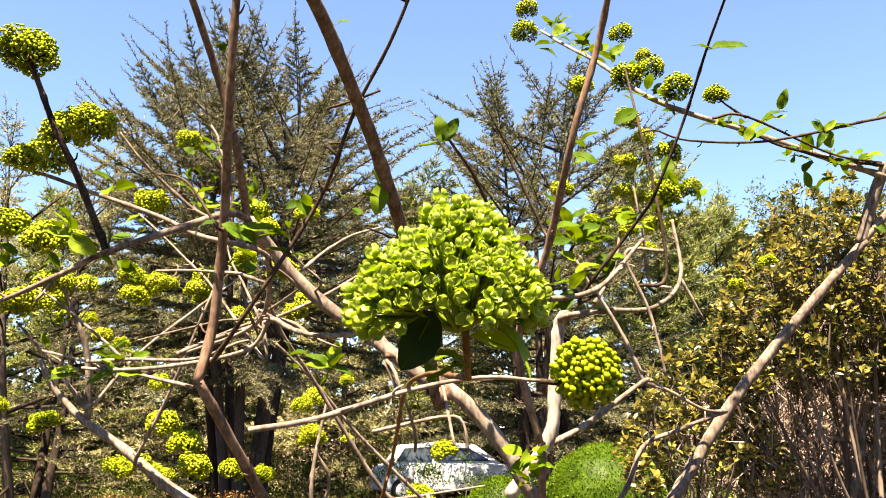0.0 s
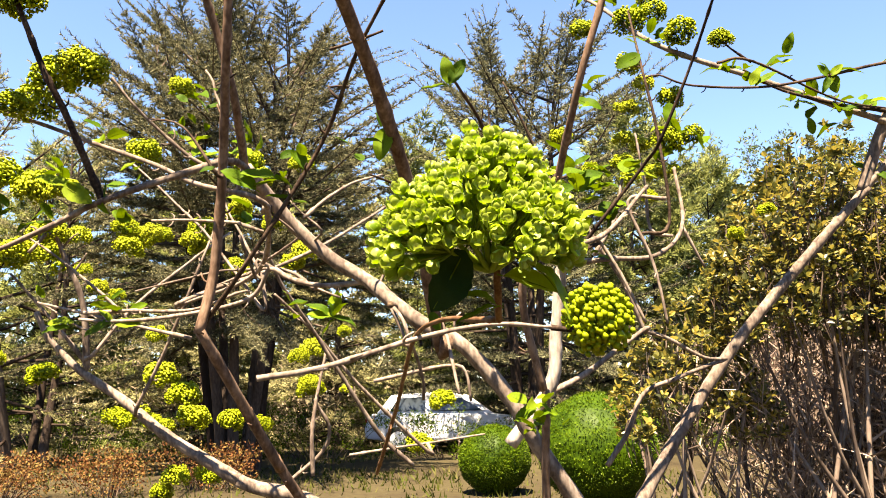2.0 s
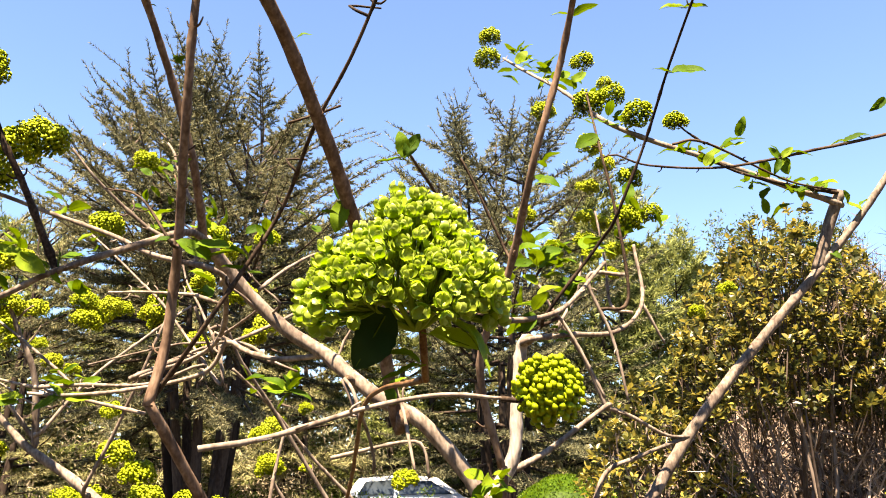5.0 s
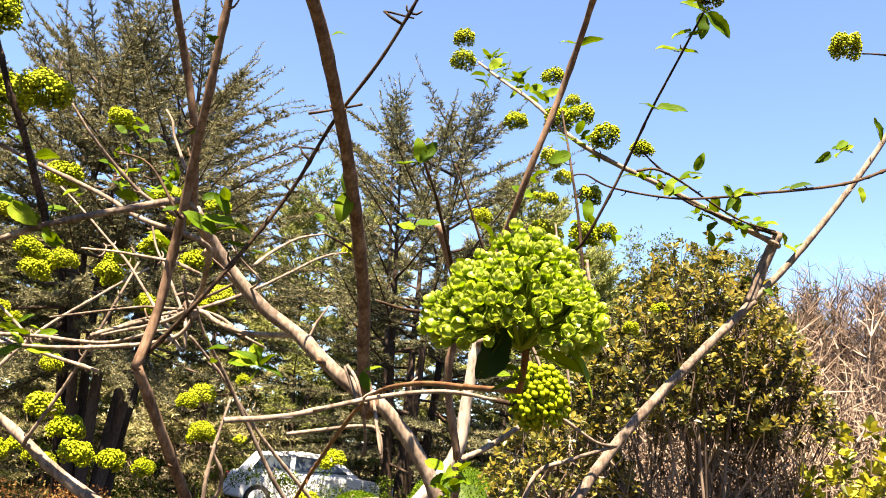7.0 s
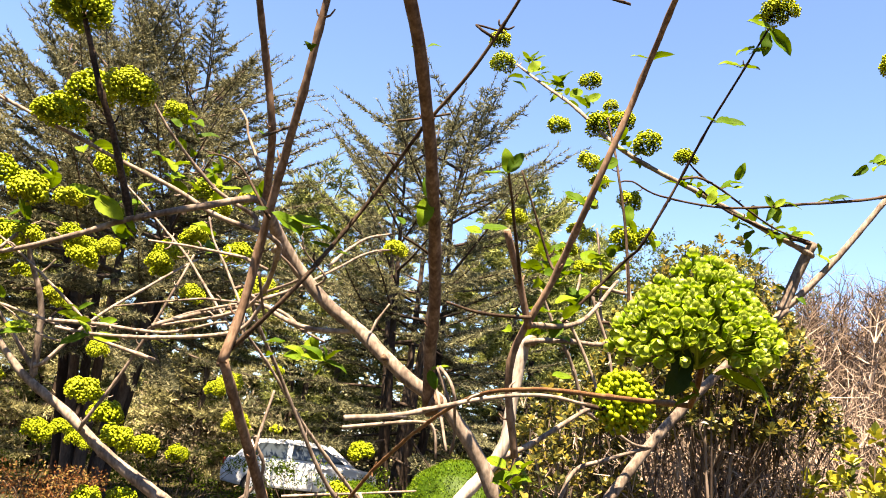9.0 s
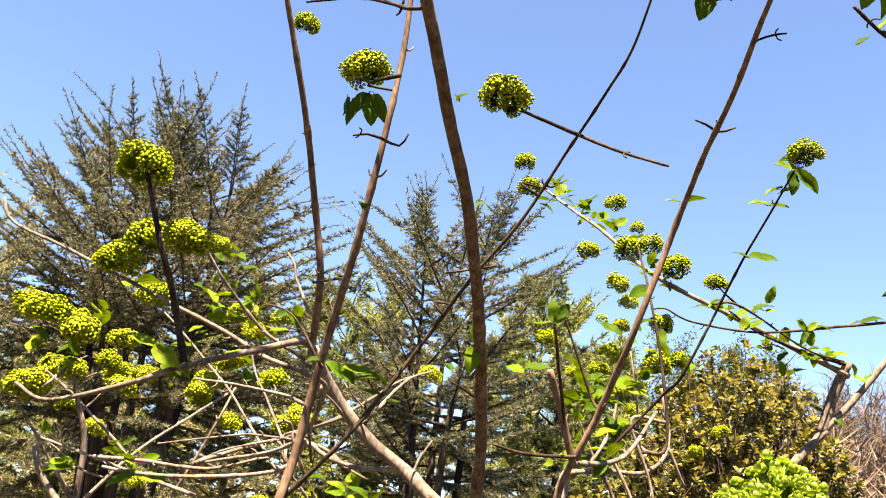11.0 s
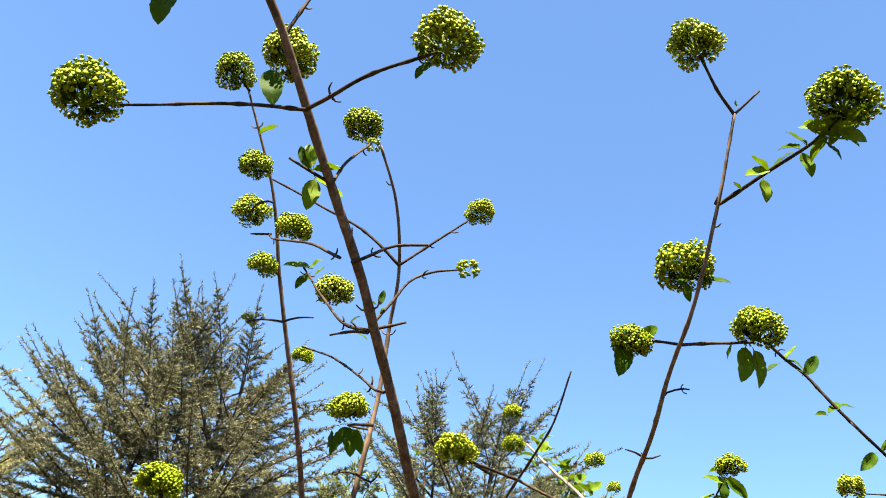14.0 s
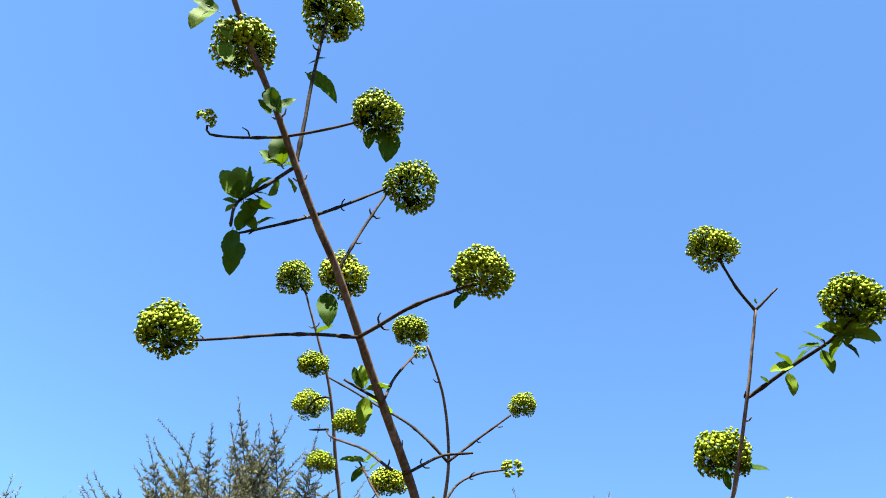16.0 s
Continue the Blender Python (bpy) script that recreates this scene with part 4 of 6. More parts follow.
stem("branch", 3.7, 2.4, [(-0.097, 1.130, 1.652), (-0.168, 1.160, 1.651), (-0.219, 1.180, 1.667), (-0.240, 1.180, 1.678), (-0.272, 1.200, 1.638), (-0.376, 1.220, 1.617), (-0.475, 1.240, 1.611), (-0.531, 1.250, 1.615)], BARK_PALE)
stem("branch", 2.6, 1.4, [(-0.176, 1.163, 1.653), (-0.175, 1.170, 1.647), (-0.223, 1.220, 1.681), (-0.312, 1.300, 1.694), (-0.355, 1.300, 1.690), (-0.470, 1.300, 1.662)], BARK_PALE)
stem("branch", 3.6, 2.0, [(-0.580, 1.380, 1.637), (-0.506, 1.360, 1.638), (-0.393, 1.340, 1.637), (-0.310, 1.300, 1.659), (-0.298, 1.315, 1.662)], BARK_PALE)
stem("twig", 3.5, 2, [(-0.400, 1.309, 1.642), (-0.407, 1.300, 1.641), (-0.351, 1.330, 1.671), (-0.286, 1.380, 1.704), (-0.189, 1.450, 1.767), (-0.082, 1.600, 1.873), (-0.019, 1.655, 1.905)], BARK_PALE)
stem("twig", 4, 2, [(-0.233, 1.092, 1.740), (-0.224, 1.080, 1.743), (-0.262, 1.200, 1.676), (-0.414, 1.320, 1.639)], BARK_PALE)
stem("twig", 4.5, 3, [(-0.397, 0.980, 1.729), (-0.402, 0.985, 1.738), (-0.431, 0.950, 1.822), (-0.455, 0.930, 1.878), (-0.484, 0.918, 1.952)])
stem("twig", 3, 1.5, [(-0.264, 1.060, 1.758), (-0.260, 1.060, 1.774), (-0.318, 1.050, 1.802), (-0.375, 1.030, 1.853), (-0.411, 1.020, 1.897)], BARK_PALE)
stem("twig", 7, 3, [(-0.620, 1.500, 1.556), (-0.621, 1.500, 1.556), (-0.627, 1.480, 1.665), (-0.653, 1.460, 1.738), (-0.671, 1.440, 1.782), (-0.698, 1.420, 1.744)], BARK_PALE)
stem("twig", 4, 2, [(-0.622, 1.500, 1.560), (-0.690, 1.480, 1.647), (-0.747, 1.460, 1.715)], BARK_PALE)
stem("twig", 3.5, 2, [(-0.411, 1.400, 1.596), (-0.531, 1.420, 1.624), (-0.690, 1.450, 1.662)], BARK_PALE)
stem("twig", 3, 1.6, [(-0.520, 1.418, 1.621), (-0.521, 1.400, 1.631), (-0.554, 1.400, 1.664), (-0.649, 1.420, 1.736), (-0.708, 1.430, 1.774)], BARK_PALE)
stem("twig", 3.5, 2, [(-0.622, 1.497, 1.573), (-0.606, 1.480, 1.571), (-0.545, 1.500, 1.658), (-0.461, 1.550, 1.750), (-0.403, 1.600, 1.812)], BARK_PALE)
stem("branch", 3.6, 2.0, [(-0.520, 1.500, 1.470), (-0.513, 1.450, 1.479), (-0.464, 1.420, 1.564), (-0.428, 1.400, 1.643), (-0.399, 1.400, 1.724), (-0.384, 1.420, 1.784)], BARK_PALE)
stem("branch", 4.0, 2.8, [(-0.049, 1.500, 1.381), (-0.108, 1.480, 1.439), (-0.204, 1.420, 1.594), (-0.254, 1.360, 1.675), (-0.276, 1.330, 1.724), (-0.297, 1.316, 1.718)], BARK_PALE)
stem("branch", 3.6, 2.4, [(-0.026, 1.650, 1.409), (-0.024, 1.620, 1.395), (-0.151, 1.550, 1.522), (-0.225, 1.500, 1.612), (-0.286, 1.450, 1.674)], BARK_PALE)
stem("twig", 4.5, 2.5, [(-0.236, 1.600, 1.355), (-0.237, 1.600, 1.456), (-0.218, 1.620, 1.583)], BARK_PALE)
stem("twig", 4, 3, [(-0.296, 1.700, 1.336), (-0.233, 1.700, 1.392), (-0.218, 1.680, 1.440), (-0.242, 1.660, 1.486), (-0.231, 1.606, 1.493)], BARK_PALE)
stem("twig", 3, 2, [(-0.174, 1.650, 1.388), (0.085, 1.650, 1.425)], BARK_PALE)
stem("twig", 3.2, 2, [(-0.098, 1.250, 1.522), (0.005, 1.200, 1.542), (0.032, 1.200, 1.533), (0.040, 1.200, 1.493)], BARK_PALE)
stem("twig", 2.6, 1.3, [(-0.093, 1.240, 1.393), (-0.076, 1.150, 1.436), (-0.059, 1.040, 1.477), (-0.043, 0.890, 1.515), (-0.028, 0.715, 1.544), (-0.020, 0.640, 1.551), (-0.008, 0.560, 1.551), (0.004, 0.490, 1.546), (0.014, 0.352, 1.534)], BARK_RED)
stem("twig", 2.4, 1.6, [(-0.132, 0.615, 1.517), (-0.087, 0.635, 1.526), (-0.016, 0.655, 1.548), (0.034, 0.672, 1.557), (0.082, 0.688, 1.556)], BARK_PALE)
stem("twig", 2.6, 1.6, [(0.082, 0.688, 1.556), (0.103, 0.690, 1.554), (0.113, 0.690, 1.559)])
stem("twig", 2.8, 1.8, [(-0.009, 1.028, 1.594), (-0.010, 1.050, 1.609), (0.005, 1.030, 1.569), (0.018, 1.000, 1.504)], BARK_PALE)
stem("twig", 2.5, 1.3, [(0.086, 0.988, 1.728), (0.086, 0.980, 1.723), (0.042, 0.870, 1.781), (0.005, 0.760, 1.797)])
stem("twig", 2.6, 1.6, [(0.105, 1.007, 1.685), (0.107, 1.000, 1.683), (0.041, 0.980, 1.676), (-0.009, 0.960, 1.680)])
stem("twig", 2.2, 1.2, [(0.133, 0.979, 1.744), (0.128, 1.000, 1.761), (0.098, 0.990, 1.827), (0.074, 0.980, 1.873)])
stem("branch", 11, 9, [(0.106, 1.350, 1.424), (0.171, 1.340, 1.515), (0.180, 1.330, 1.598), (0.190, 1.320, 1.693), (0.200, 1.303, 1.700)], BARK_BLEACHED, label="bleached dead branch", cut=True)
stem("branch", 5.6, 3.6, [(0.186, 1.400, 1.506), (0.244, 1.420, 1.536), (0.352, 1.450, 1.610), (0.355, 1.470, 1.604)], BARK_PALE)
stem("branch", 4.0, 2.8, [(0.346, 1.470, 1.609), (0.402, 1.500, 1.596), (0.471, 1.520, 1.563), (0.520, 1.540, 1.560)], BARK_PALE)
stem("branch", 4.8, 3.2, [(0.286, 1.500, 1.377), (0.323, 1.500, 1.432), (0.356, 1.500, 1.499), (0.420, 1.510, 1.526), (0.518, 1.540, 1.560)], BARK_PALE)
stem("twig", 4, 2.2, [(0.355, 1.470, 1.606), (0.316, 1.450, 1.691), (0.275, 1.430, 1.747), (0.237, 1.420, 1.815)], BARK_PALE)
stem("twig", 4.5, 3, [(0.190, 1.320, 1.693), (0.196, 1.300, 1.699), (0.268, 1.350, 1.715), (0.365, 1.400, 1.730), (0.426, 1.450, 1.791), (0.432, 1.500, 1.908)], BARK_PALE)
stem("twig", 3.5, 2.5, [(0.275, 1.430, 1.747), (0.260, 1.400, 1.733), (0.300, 1.420, 1.795), (0.321, 1.440, 1.871)], BARK_PALE)
stem("twig", 3, 2, [(0.426, 1.450, 1.786), (0.464, 1.460, 1.717)], BARK_PALE)
stem("branch", 6.5, 3, [(0.852, 1.536, 2.005), (0.853, 1.530, 2.003), (0.716, 1.520, 2.047), (0.581, 1.510, 2.091), (0.466, 1.510, 2.131), (0.396, 1.530, 2.176), (0.336, 1.620, 2.283), (0.284, 1.720, 2.374), (0.243, 1.840, 2.476)], BARK_PALE)
stem("branch", 4, 2, [(0.859, 1.531, 2.027), (0.866, 1.530, 2.024), (0.756, 1.500, 2.027), (0.637, 1.480, 2.048), (0.553, 1.450, 2.077)])
stem("branch", 3.6, 1.6, [(1.076, 1.400, 2.178), (0.917, 1.380, 2.098), (0.744, 1.360, 2.049), (0.559, 1.340, 2.004), (0.417, 1.320, 1.998), (0.358, 1.310, 2.012), (0.336, 1.315, 2.008)])
stem("twig", 3, 1.8, [(0.314, 1.300, 1.747), (0.359, 1.300, 1.763), (0.349, 1.300, 1.903), (0.331, 1.320, 2.045), (0.336, 1.400, 2.168)])
stem("twig", 3, 2, [(0.402, 1.430, 1.767), (0.369, 1.450, 1.784), (0.366, 1.460, 1.873), (0.358, 1.480, 1.968)], BARK_PALE)
stem("twig", 3, 2, [(0.206, 1.166, 1.715), (0.228, 1.200, 1.715), (0.253, 1.200, 1.674), (0.289, 1.200, 1.600)], BARK_PALE)
stem("twig", 3.4, 2, [(0.356, 1.300, 1.803), (0.296, 1.300, 1.799), (0.330, 1.300, 1.702), (0.348, 1.300, 1.606)], BARK_PALE)
stem("twig", 4, 2.5, [(0.113, 1.015, 1.676), (0.118, 1.020, 1.677), (0.210, 1.100, 1.706), (0.300, 1.200, 1.798)], BARK_PALE)
stem("twig", 2.4, 1.6, [(-0.324, 0.348, 2.218), (-0.387, 0.355, 2.217), (-0.437, 0.360, 2.210), (-0.520, 0.365, 2.192)])
stem("twig", 2.8, 1.8, [(-0.324, 0.345, 2.216), (-0.300, 0.330, 2.228), (-0.259, 0.300, 2.242), (-0.196, 0.275, 2.265)])
stem("twig", 2.4, 1.6, [(-0.365, 0.318, 2.291), (-0.348, 0.320, 2.371), (-0.328, 0.325, 2.454)])
stem("twig", 2.2, 1.6, [(-0.405, 0.282, 2.346), (-0.373, 0.300, 2.392), (-0.332, 0.325, 2.456)])
stem("twig", 2.2, 1.4, [(-0.405, 0.282, 2.346), (-0.439, 0.270, 2.312), (-0.485, 0.250, 2.267)])
stem("twig", 2.6, 1.6, [(-0.436, 0.240, 2.385), (-0.463, 0.240, 2.344), (-0.486, 0.235, 2.306), (-0.480, 0.230, 2.263)])
stem("twig", 2.2, 1.4, [(-0.456, 0.212, 2.405), (-0.502, 0.210, 2.392), (-0.540, 0.205, 2.385), (-0.546, 0.200, 2.395)])
stem("twig", 2.2, 1.6, [(-0.456, 0.212, 2.405), (-0.414, 0.200, 2.411), (-0.370, 0.190, 2.423), (-0.349, 0.190, 2.442)])
stem("twig", 3, 2.2, [(-0.436, 0.240, 2.385), (-0.444, 0.220, 2.491), (-0.449, 0.200, 2.578), (-0.453, 0.190, 2.662)])
stem("twig", 2, 1.4, [(-0.287, 0.405, 2.169), (-0.314, 0.400, 2.178), (-0.337, 0.395, 2.186)])
stem("twig", 2, 1.4, [(-0.285, 0.405, 2.172), (-0.279, 0.440, 2.231), (-0.260, 0.500, 2.317)])
stem("twig", 2.2, 1.4, [(-0.246, 0.464, 2.114), (-0.249, 0.455, 2.103), (-0.228, 0.455, 2.119), (-0.204, 0.460, 2.139), (-0.168, 0.465, 2.151)])
stem("twig", 2, 1.4, [(-0.263, 0.455, 2.107), (-0.314, 0.550, 2.180), (-0.378, 0.680, 2.260), (-0.399, 0.735, 2.300)])
stem("twig", 2, 1.2, [(-0.218, 0.520, 2.054), (-0.236, 0.530, 2.057), (-0.262, 0.540, 2.053)])
stem("twig", 2.4, 1.5, [(-0.216, 0.520, 2.057), (-0.251, 0.580, 2.092), (-0.298, 0.680, 2.184), (-0.338, 0.750, 2.263)])
stem("twig", 2.2, 1.4, [(-0.218, 0.520, 2.057), (-0.203, 0.520, 2.064), (-0.177, 0.520, 2.076)])
stem("twig", 2.2, 1.4, [(-0.218, 0.520, 2.061), (-0.199, 0.530, 2.102), (-0.182, 0.540, 2.143), (-0.156, 0.545, 2.165), (-0.122, 0.546, 2.177)])
stem("twig", 2, 1.2, [(-0.181, 0.574, 2.012), (-0.198, 0.585, 2.014), (-0.236, 0.650, 2.066), (-0.271, 0.720, 2.112), (-0.318, 0.800, 2.157)])
stem("twig", 2.2, 1.4, [(-0.197, 0.630, 2.221), (-0.237, 0.630, 2.256), (-0.284, 0.650, 2.295), (-0.409, 0.690, 2.372)])
stem("twig", 2.2, 1.4, [(-0.197, 0.630, 2.221), (-0.159, 0.630, 2.263), (-0.112, 0.620, 2.308)])
stem("twig", 2, 1.2, [(-0.353, 0.780, 2.182), (-0.384, 0.785, 2.183), (-0.405, 0.790, 2.178)])
stem("twig", 2, 1, [(-0.353, 0.780, 2.182), (-0.332, 0.780, 2.193), (-0.309, 0.780, 2.198)])
stem("twig", 2, 1, [(-0.396, 0.735, 2.303), (-0.428, 0.740, 2.300)])
stem("twig", 2, 1.2, [(-0.375, 0.788, 2.260), (-0.374, 0.760, 2.248), (-0.385, 0.750, 2.248), (-0.397, 0.740, 2.240)])
stem("twig", 2, 1.2, [(-0.408, 0.741, 2.365), (-0.413, 0.730, 2.359), (-0.432, 0.740, 2.356), (-0.441, 0.750, 2.341)])
stem("twig", 2.4, 1.4, [(-0.481, 0.670, 2.522), (-0.493, 0.665, 2.533), (-0.504, 0.650, 2.533)])
stem("twig", 2.2, 1.4, [(-0.194, 0.705, 2.017), (-0.212, 0.730, 2.025), (-0.227, 0.760, 2.033), (-0.196, 0.760, 2.031)])
stem("twig", 1.8, 1, [(-0.203, 0.755, 1.965), (-0.219, 0.750, 1.965), (-0.234, 0.740, 1.955)])
stem("twig", 1.8, 1, [(-0.203, 0.755, 1.965), (-0.183, 0.750, 1.957), (-0.175, 0.740, 1.968)])
stem("twig", 2, 1.2, [(-0.002, 0.678, 1.967), (0.042, 0.660, 1.945), (0.081, 0.640, 1.927)])
stem("twig", 2.2, 1.4, [(-0.002, 0.678, 1.967), (-0.047, 0.670, 1.974), (-0.080, 0.662, 1.977)])
stem("twig", 2.2, 1.4, [(0.200, 0.625, 2.171), (0.168, 0.635, 2.175), (0.145, 0.645, 2.178)])
stem("twig", 2.4, 1.5, [(0.200, 0.625, 2.171), (0.225, 0.590, 2.160), (0.262, 0.545, 2.146)])
stem("twig", 2.6, 2.4, [(0.407, 0.790, 2.305), (0.445, 0.795, 2.276), (0.472, 0.793, 2.255), (0.510, 0.780, 2.198), (0.552, 0.785, 2.163), (0.588, 0.790, 2.135)])
stem("twig", 2.2, 1.6, [(0.179, 0.537, 2.172), (0.199, 0.565, 2.211), (0.206, 0.570, 2.242), (0.200, 0.580, 2.256)])
stem("twig", 1.8, 1, [(0.180, 0.654, 2.098), (0.191, 0.660, 2.114), (0.207, 0.650, 2.118), (0.214, 0.640, 2.114)])
stem("twig", 2, 1, [(0.201, 0.780, 2.065), (0.185, 0.775, 2.069), (0.169, 0.770, 2.069)])
stem("twig", 2, 1, [(0.201, 0.780, 2.065), (0.211, 0.775, 2.065), (0.221, 0.770, 2.069)])
stem("twig", 3, 2.2, [(0.188, 0.455, 2.294), (0.197, 0.475, 2.301), (0.239, 0.420, 2.322), (0.265, 0.360, 2.324), (0.280, 0.320, 2.332)])
stem("twig", 2.4, 1.6, [(0.199, 0.415, 2.405), (0.170, 0.400, 2.429), (0.141, 0.380, 2.464)])
stem("twig", 2, 1.2, [(0.199, 0.415, 2.405), (0.224, 0.390, 2.430)])
stem("twig", 2.4, 1.6, [(0.473, 1.360, 2.053), (0.531, 1.360, 2.057), (0.715, 1.450, 2.021), (0.857, 1.530, 2.030)])
stem("twig", 2, 1.4, [(0.534, 1.365, 2.056), (0.499, 1.365, 2.082), (0.484, 1.367, 2.100)])
stem("twig", 2, 1.2, [(0.796, 1.050, 2.182), (0.750, 1.050, 2.180), (0.715, 1.050, 2.176)])
stem("twig", 1.6, 1, [(-0.029, 0.727, 1.914), (-0.047, 0.735, 1.929), (-0.017, 0.735, 1.927)])
stem("twig", 1.6, 1, [(-0.110, 0.800, 1.837), (-0.082, 0.790, 1.842)])
stem("twig", 1.6, 1, [(-0.082, 0.790, 1.842), (-0.057, 0.780, 1.847)])
stem("twig", 1.6, 1, [(-0.104, 0.827, 1.796), (-0.116, 0.835, 1.812), (-0.095, 0.835, 1.812)])
stem("twig", 1.8, 1, [(-0.039, 0.920, 1.724), (-0.059, 0.910, 1.732), (-0.079, 0.900, 1.738)])
stem("twig", 2, 1, [(-0.232, 0.882, 1.734), (-0.231, 0.860, 1.727), (-0.272, 0.870, 1.782), (-0.312, 0.880, 1.795)])
stem("twig", 2, 1.2, [(-0.644, 1.470, 1.714), (-0.624, 1.460, 1.735), (-0.613, 1.450, 1.747)], BARK_PALE)
stem("twig", 2, 1, [(-0.680, 1.450, 1.791), (-0.665, 1.450, 1.801), (-0.651, 1.450, 1.810)], BARK_PALE)
stem("twig", 2.2, 1.2, [(-0.658, 1.454, 1.751), (-0.662, 1.460, 1.752), (-0.645, 1.450, 1.770), (-0.625, 1.440, 1.781)], BARK_PALE)
stem("twig", 2.6, 1.6, [(-0.274, 1.300, 1.678), (-0.270, 1.300, 1.631), (-0.306, 1.320, 1.672), (-0.342, 1.340, 1.715), (-0.387, 1.360, 1.769), (-0.411, 1.370, 1.792), (-0.436, 1.380, 1.815), (-0.488, 1.400, 1.863), (-0.532, 1.420, 1.900)], BARK_PALE)
stem("twig", 2.6, 1.6, [(-0.238, 1.123, 1.719), (-0.266, 1.120, 1.729), (-0.285, 1.150, 1.738), (-0.365, 1.200, 1.752), (-0.422, 1.220, 1.756)], BARK_PALE)
stem("twig", 2.8, 1.8, [(-0.282, 1.306, 1.693), (-0.290, 1.300, 1.691), (-0.371, 1.350, 1.670), (-0.428, 1.380, 1.643)], BARK_PALE)
stem("twig", 2.6, 1.8, [(-0.283, 1.274, 1.690), (-0.277, 1.280, 1.698), (-0.239, 1.220, 1.706), (-0.214, 1.180, 1.711), (-0.190, 1.140, 1.717)], BARK_PALE)
stem("twig", 2.6, 1.4, [(-0.251, 1.026, 1.830), (-0.262, 1.030, 1.833), (-0.276, 1.040, 1.860), (-0.289, 1.050, 1.886), (-0.293, 1.050, 1.903), (-0.306, 1.060, 1.922)], BARK_PALE)
stem("twig", 2, 1.2, [(-0.259, 0.950, 1.850), (-0.247, 0.920, 1.844), (-0.223, 0.850, 1.828), (-0.219, 0.832, 1.815)])
stem("twig", 2.6, 1.6, [(-0.290, 1.300, 1.691), (-0.274, 1.300, 1.678), (-0.302, 1.320, 1.727), (-0.324, 1.340, 1.765), (-0.349, 1.360, 1.804), (-0.365, 1.380, 1.845)], BARK_PALE)
stem("twig", 2.2, 1.5, [(-0.240, 1.000, 1.691), (-0.233, 1.020, 1.663), (-0.227, 1.050, 1.639)], BARK_PALE)
stem("twig", 2, 1.2, [(-0.187, 1.122, 1.718), (-0.190, 1.120, 1.714), (-0.204, 1.110, 1.725), (-0.222, 1.100, 1.737), (-0.236, 1.090, 1.741)], BARK_PALE)
stem("twig", 1.8, 1, [(-0.172, 1.125, 1.705), (-0.157, 1.100, 1.716), (-0.176, 1.100, 1.733), (-0.192, 1.090, 1.747), (-0.198, 1.080, 1.768)], BARK_PALE)
stem("twig", 2.2, 1.3, [(-0.157, 0.950, 1.701), (-0.134, 1.000, 1.738), (-0.110, 1.050, 1.768), (-0.078, 1.100, 1.791)], BARK_PALE)
stem("twig", 2.2, 1.3, [(-0.097, 1.130, 1.652), (-0.084, 1.150, 1.654), (-0.077, 1.150, 1.673), (-0.061, 1.150, 1.701)], BARK_PALE)
stem("twig", 2.4, 1.6, [(-0.260, 1.193, 1.680), (-0.262, 1.200, 1.694), (-0.225, 1.200, 1.674), (-0.171, 1.200, 1.650), (-0.144, 1.200, 1.639)], BARK_PALE)
stem("twig", 2.2, 1.4, [(-0.565, 1.420, 1.608), (-0.606, 1.430, 1.617), (-0.647, 1.440, 1.640), (-0.691, 1.450, 1.664)], BARK_PALE)
stem("stub", 5, 4.6, [(-0.054, 1.108, 1.615), (-0.054, 1.120, 1.611), (-0.060, 1.100, 1.614), (-0.066, 1.082, 1.616)], BARK_PALE, label="sawn-off pale stub", cut=True)
stem("twig", 1.8, 1.2, [(-0.030, 0.735, 1.541), (-0.046, 0.740, 1.577), (-0.040, 0.735, 1.572), (-0.035, 0.725, 1.563), (-0.031, 0.720, 1.551), (-0.025, 0.740, 1.536), (-0.019, 0.760, 1.514), (-0.020, 0.770, 1.500)], BARK_PALE)

# lower stems, down to the root
stem("stem", 15.8, 10.5, [(0.330, 1.500, -0.050), (0.322, 1.366, 0.582), (0.313, 1.203, 1.164), (0.191, 1.150, 1.339)], BARK_PALE)
stem("stem", 7.8, 5.2, [(0.250, 1.400, -0.050), (0.199, 1.285, 0.648), (0.137, 1.144, 1.297), (0.128, 1.080, 1.507)], BARK_BROWN)
stem("stem", 18.0, 12.0, [(0.380, 1.580, -0.050), (0.299, 1.546, 0.557), (0.200, 1.505, 1.115), (0.330, 1.520, 1.292)], BARK_PALE)
stem("stem", 17.2, 11.5, [(0.120, 1.620, -0.050), (-0.005, 1.566, 0.623), (-0.159, 1.500, 1.246), (-0.348, 1.500, 1.359)], BARK_PALE)
stem("stem", 9.0, 6.0, [(0.120, 1.400, -0.050), (0.009, 1.277, 0.627), (-0.127, 1.127, 1.253), (-0.195, 1.020, 1.433)], BARK_BROWN)

# flower heads, each on its own short stalk
flower_head((-0.557, 0.367, 2.208), 43)
flower_head((-0.188, 0.272, 2.287), 39)
flower_head((-0.299, 0.328, 2.472), 40)
flower_head((-0.340, 0.183, 2.441), 38)
flower_head((-0.450, 0.190, 2.670), 50)
flower_head((-0.526, 0.150, 2.505), 44)
flower_head((-0.550, 0.200, 2.410), 13)
flower_head((-0.375, 0.420, 2.374), 41)
flower_head((-0.504, 0.640, 2.536), 36)
flower_head((-0.278, 0.533, 2.377), 30)
flower_head((-0.258, 0.500, 2.316), 12)
flower_head((-0.096, 0.620, 2.331), 25)
flower_head((-0.112, 0.546, 2.182), 16)
flower_head((-0.440, 0.690, 2.397), 30)
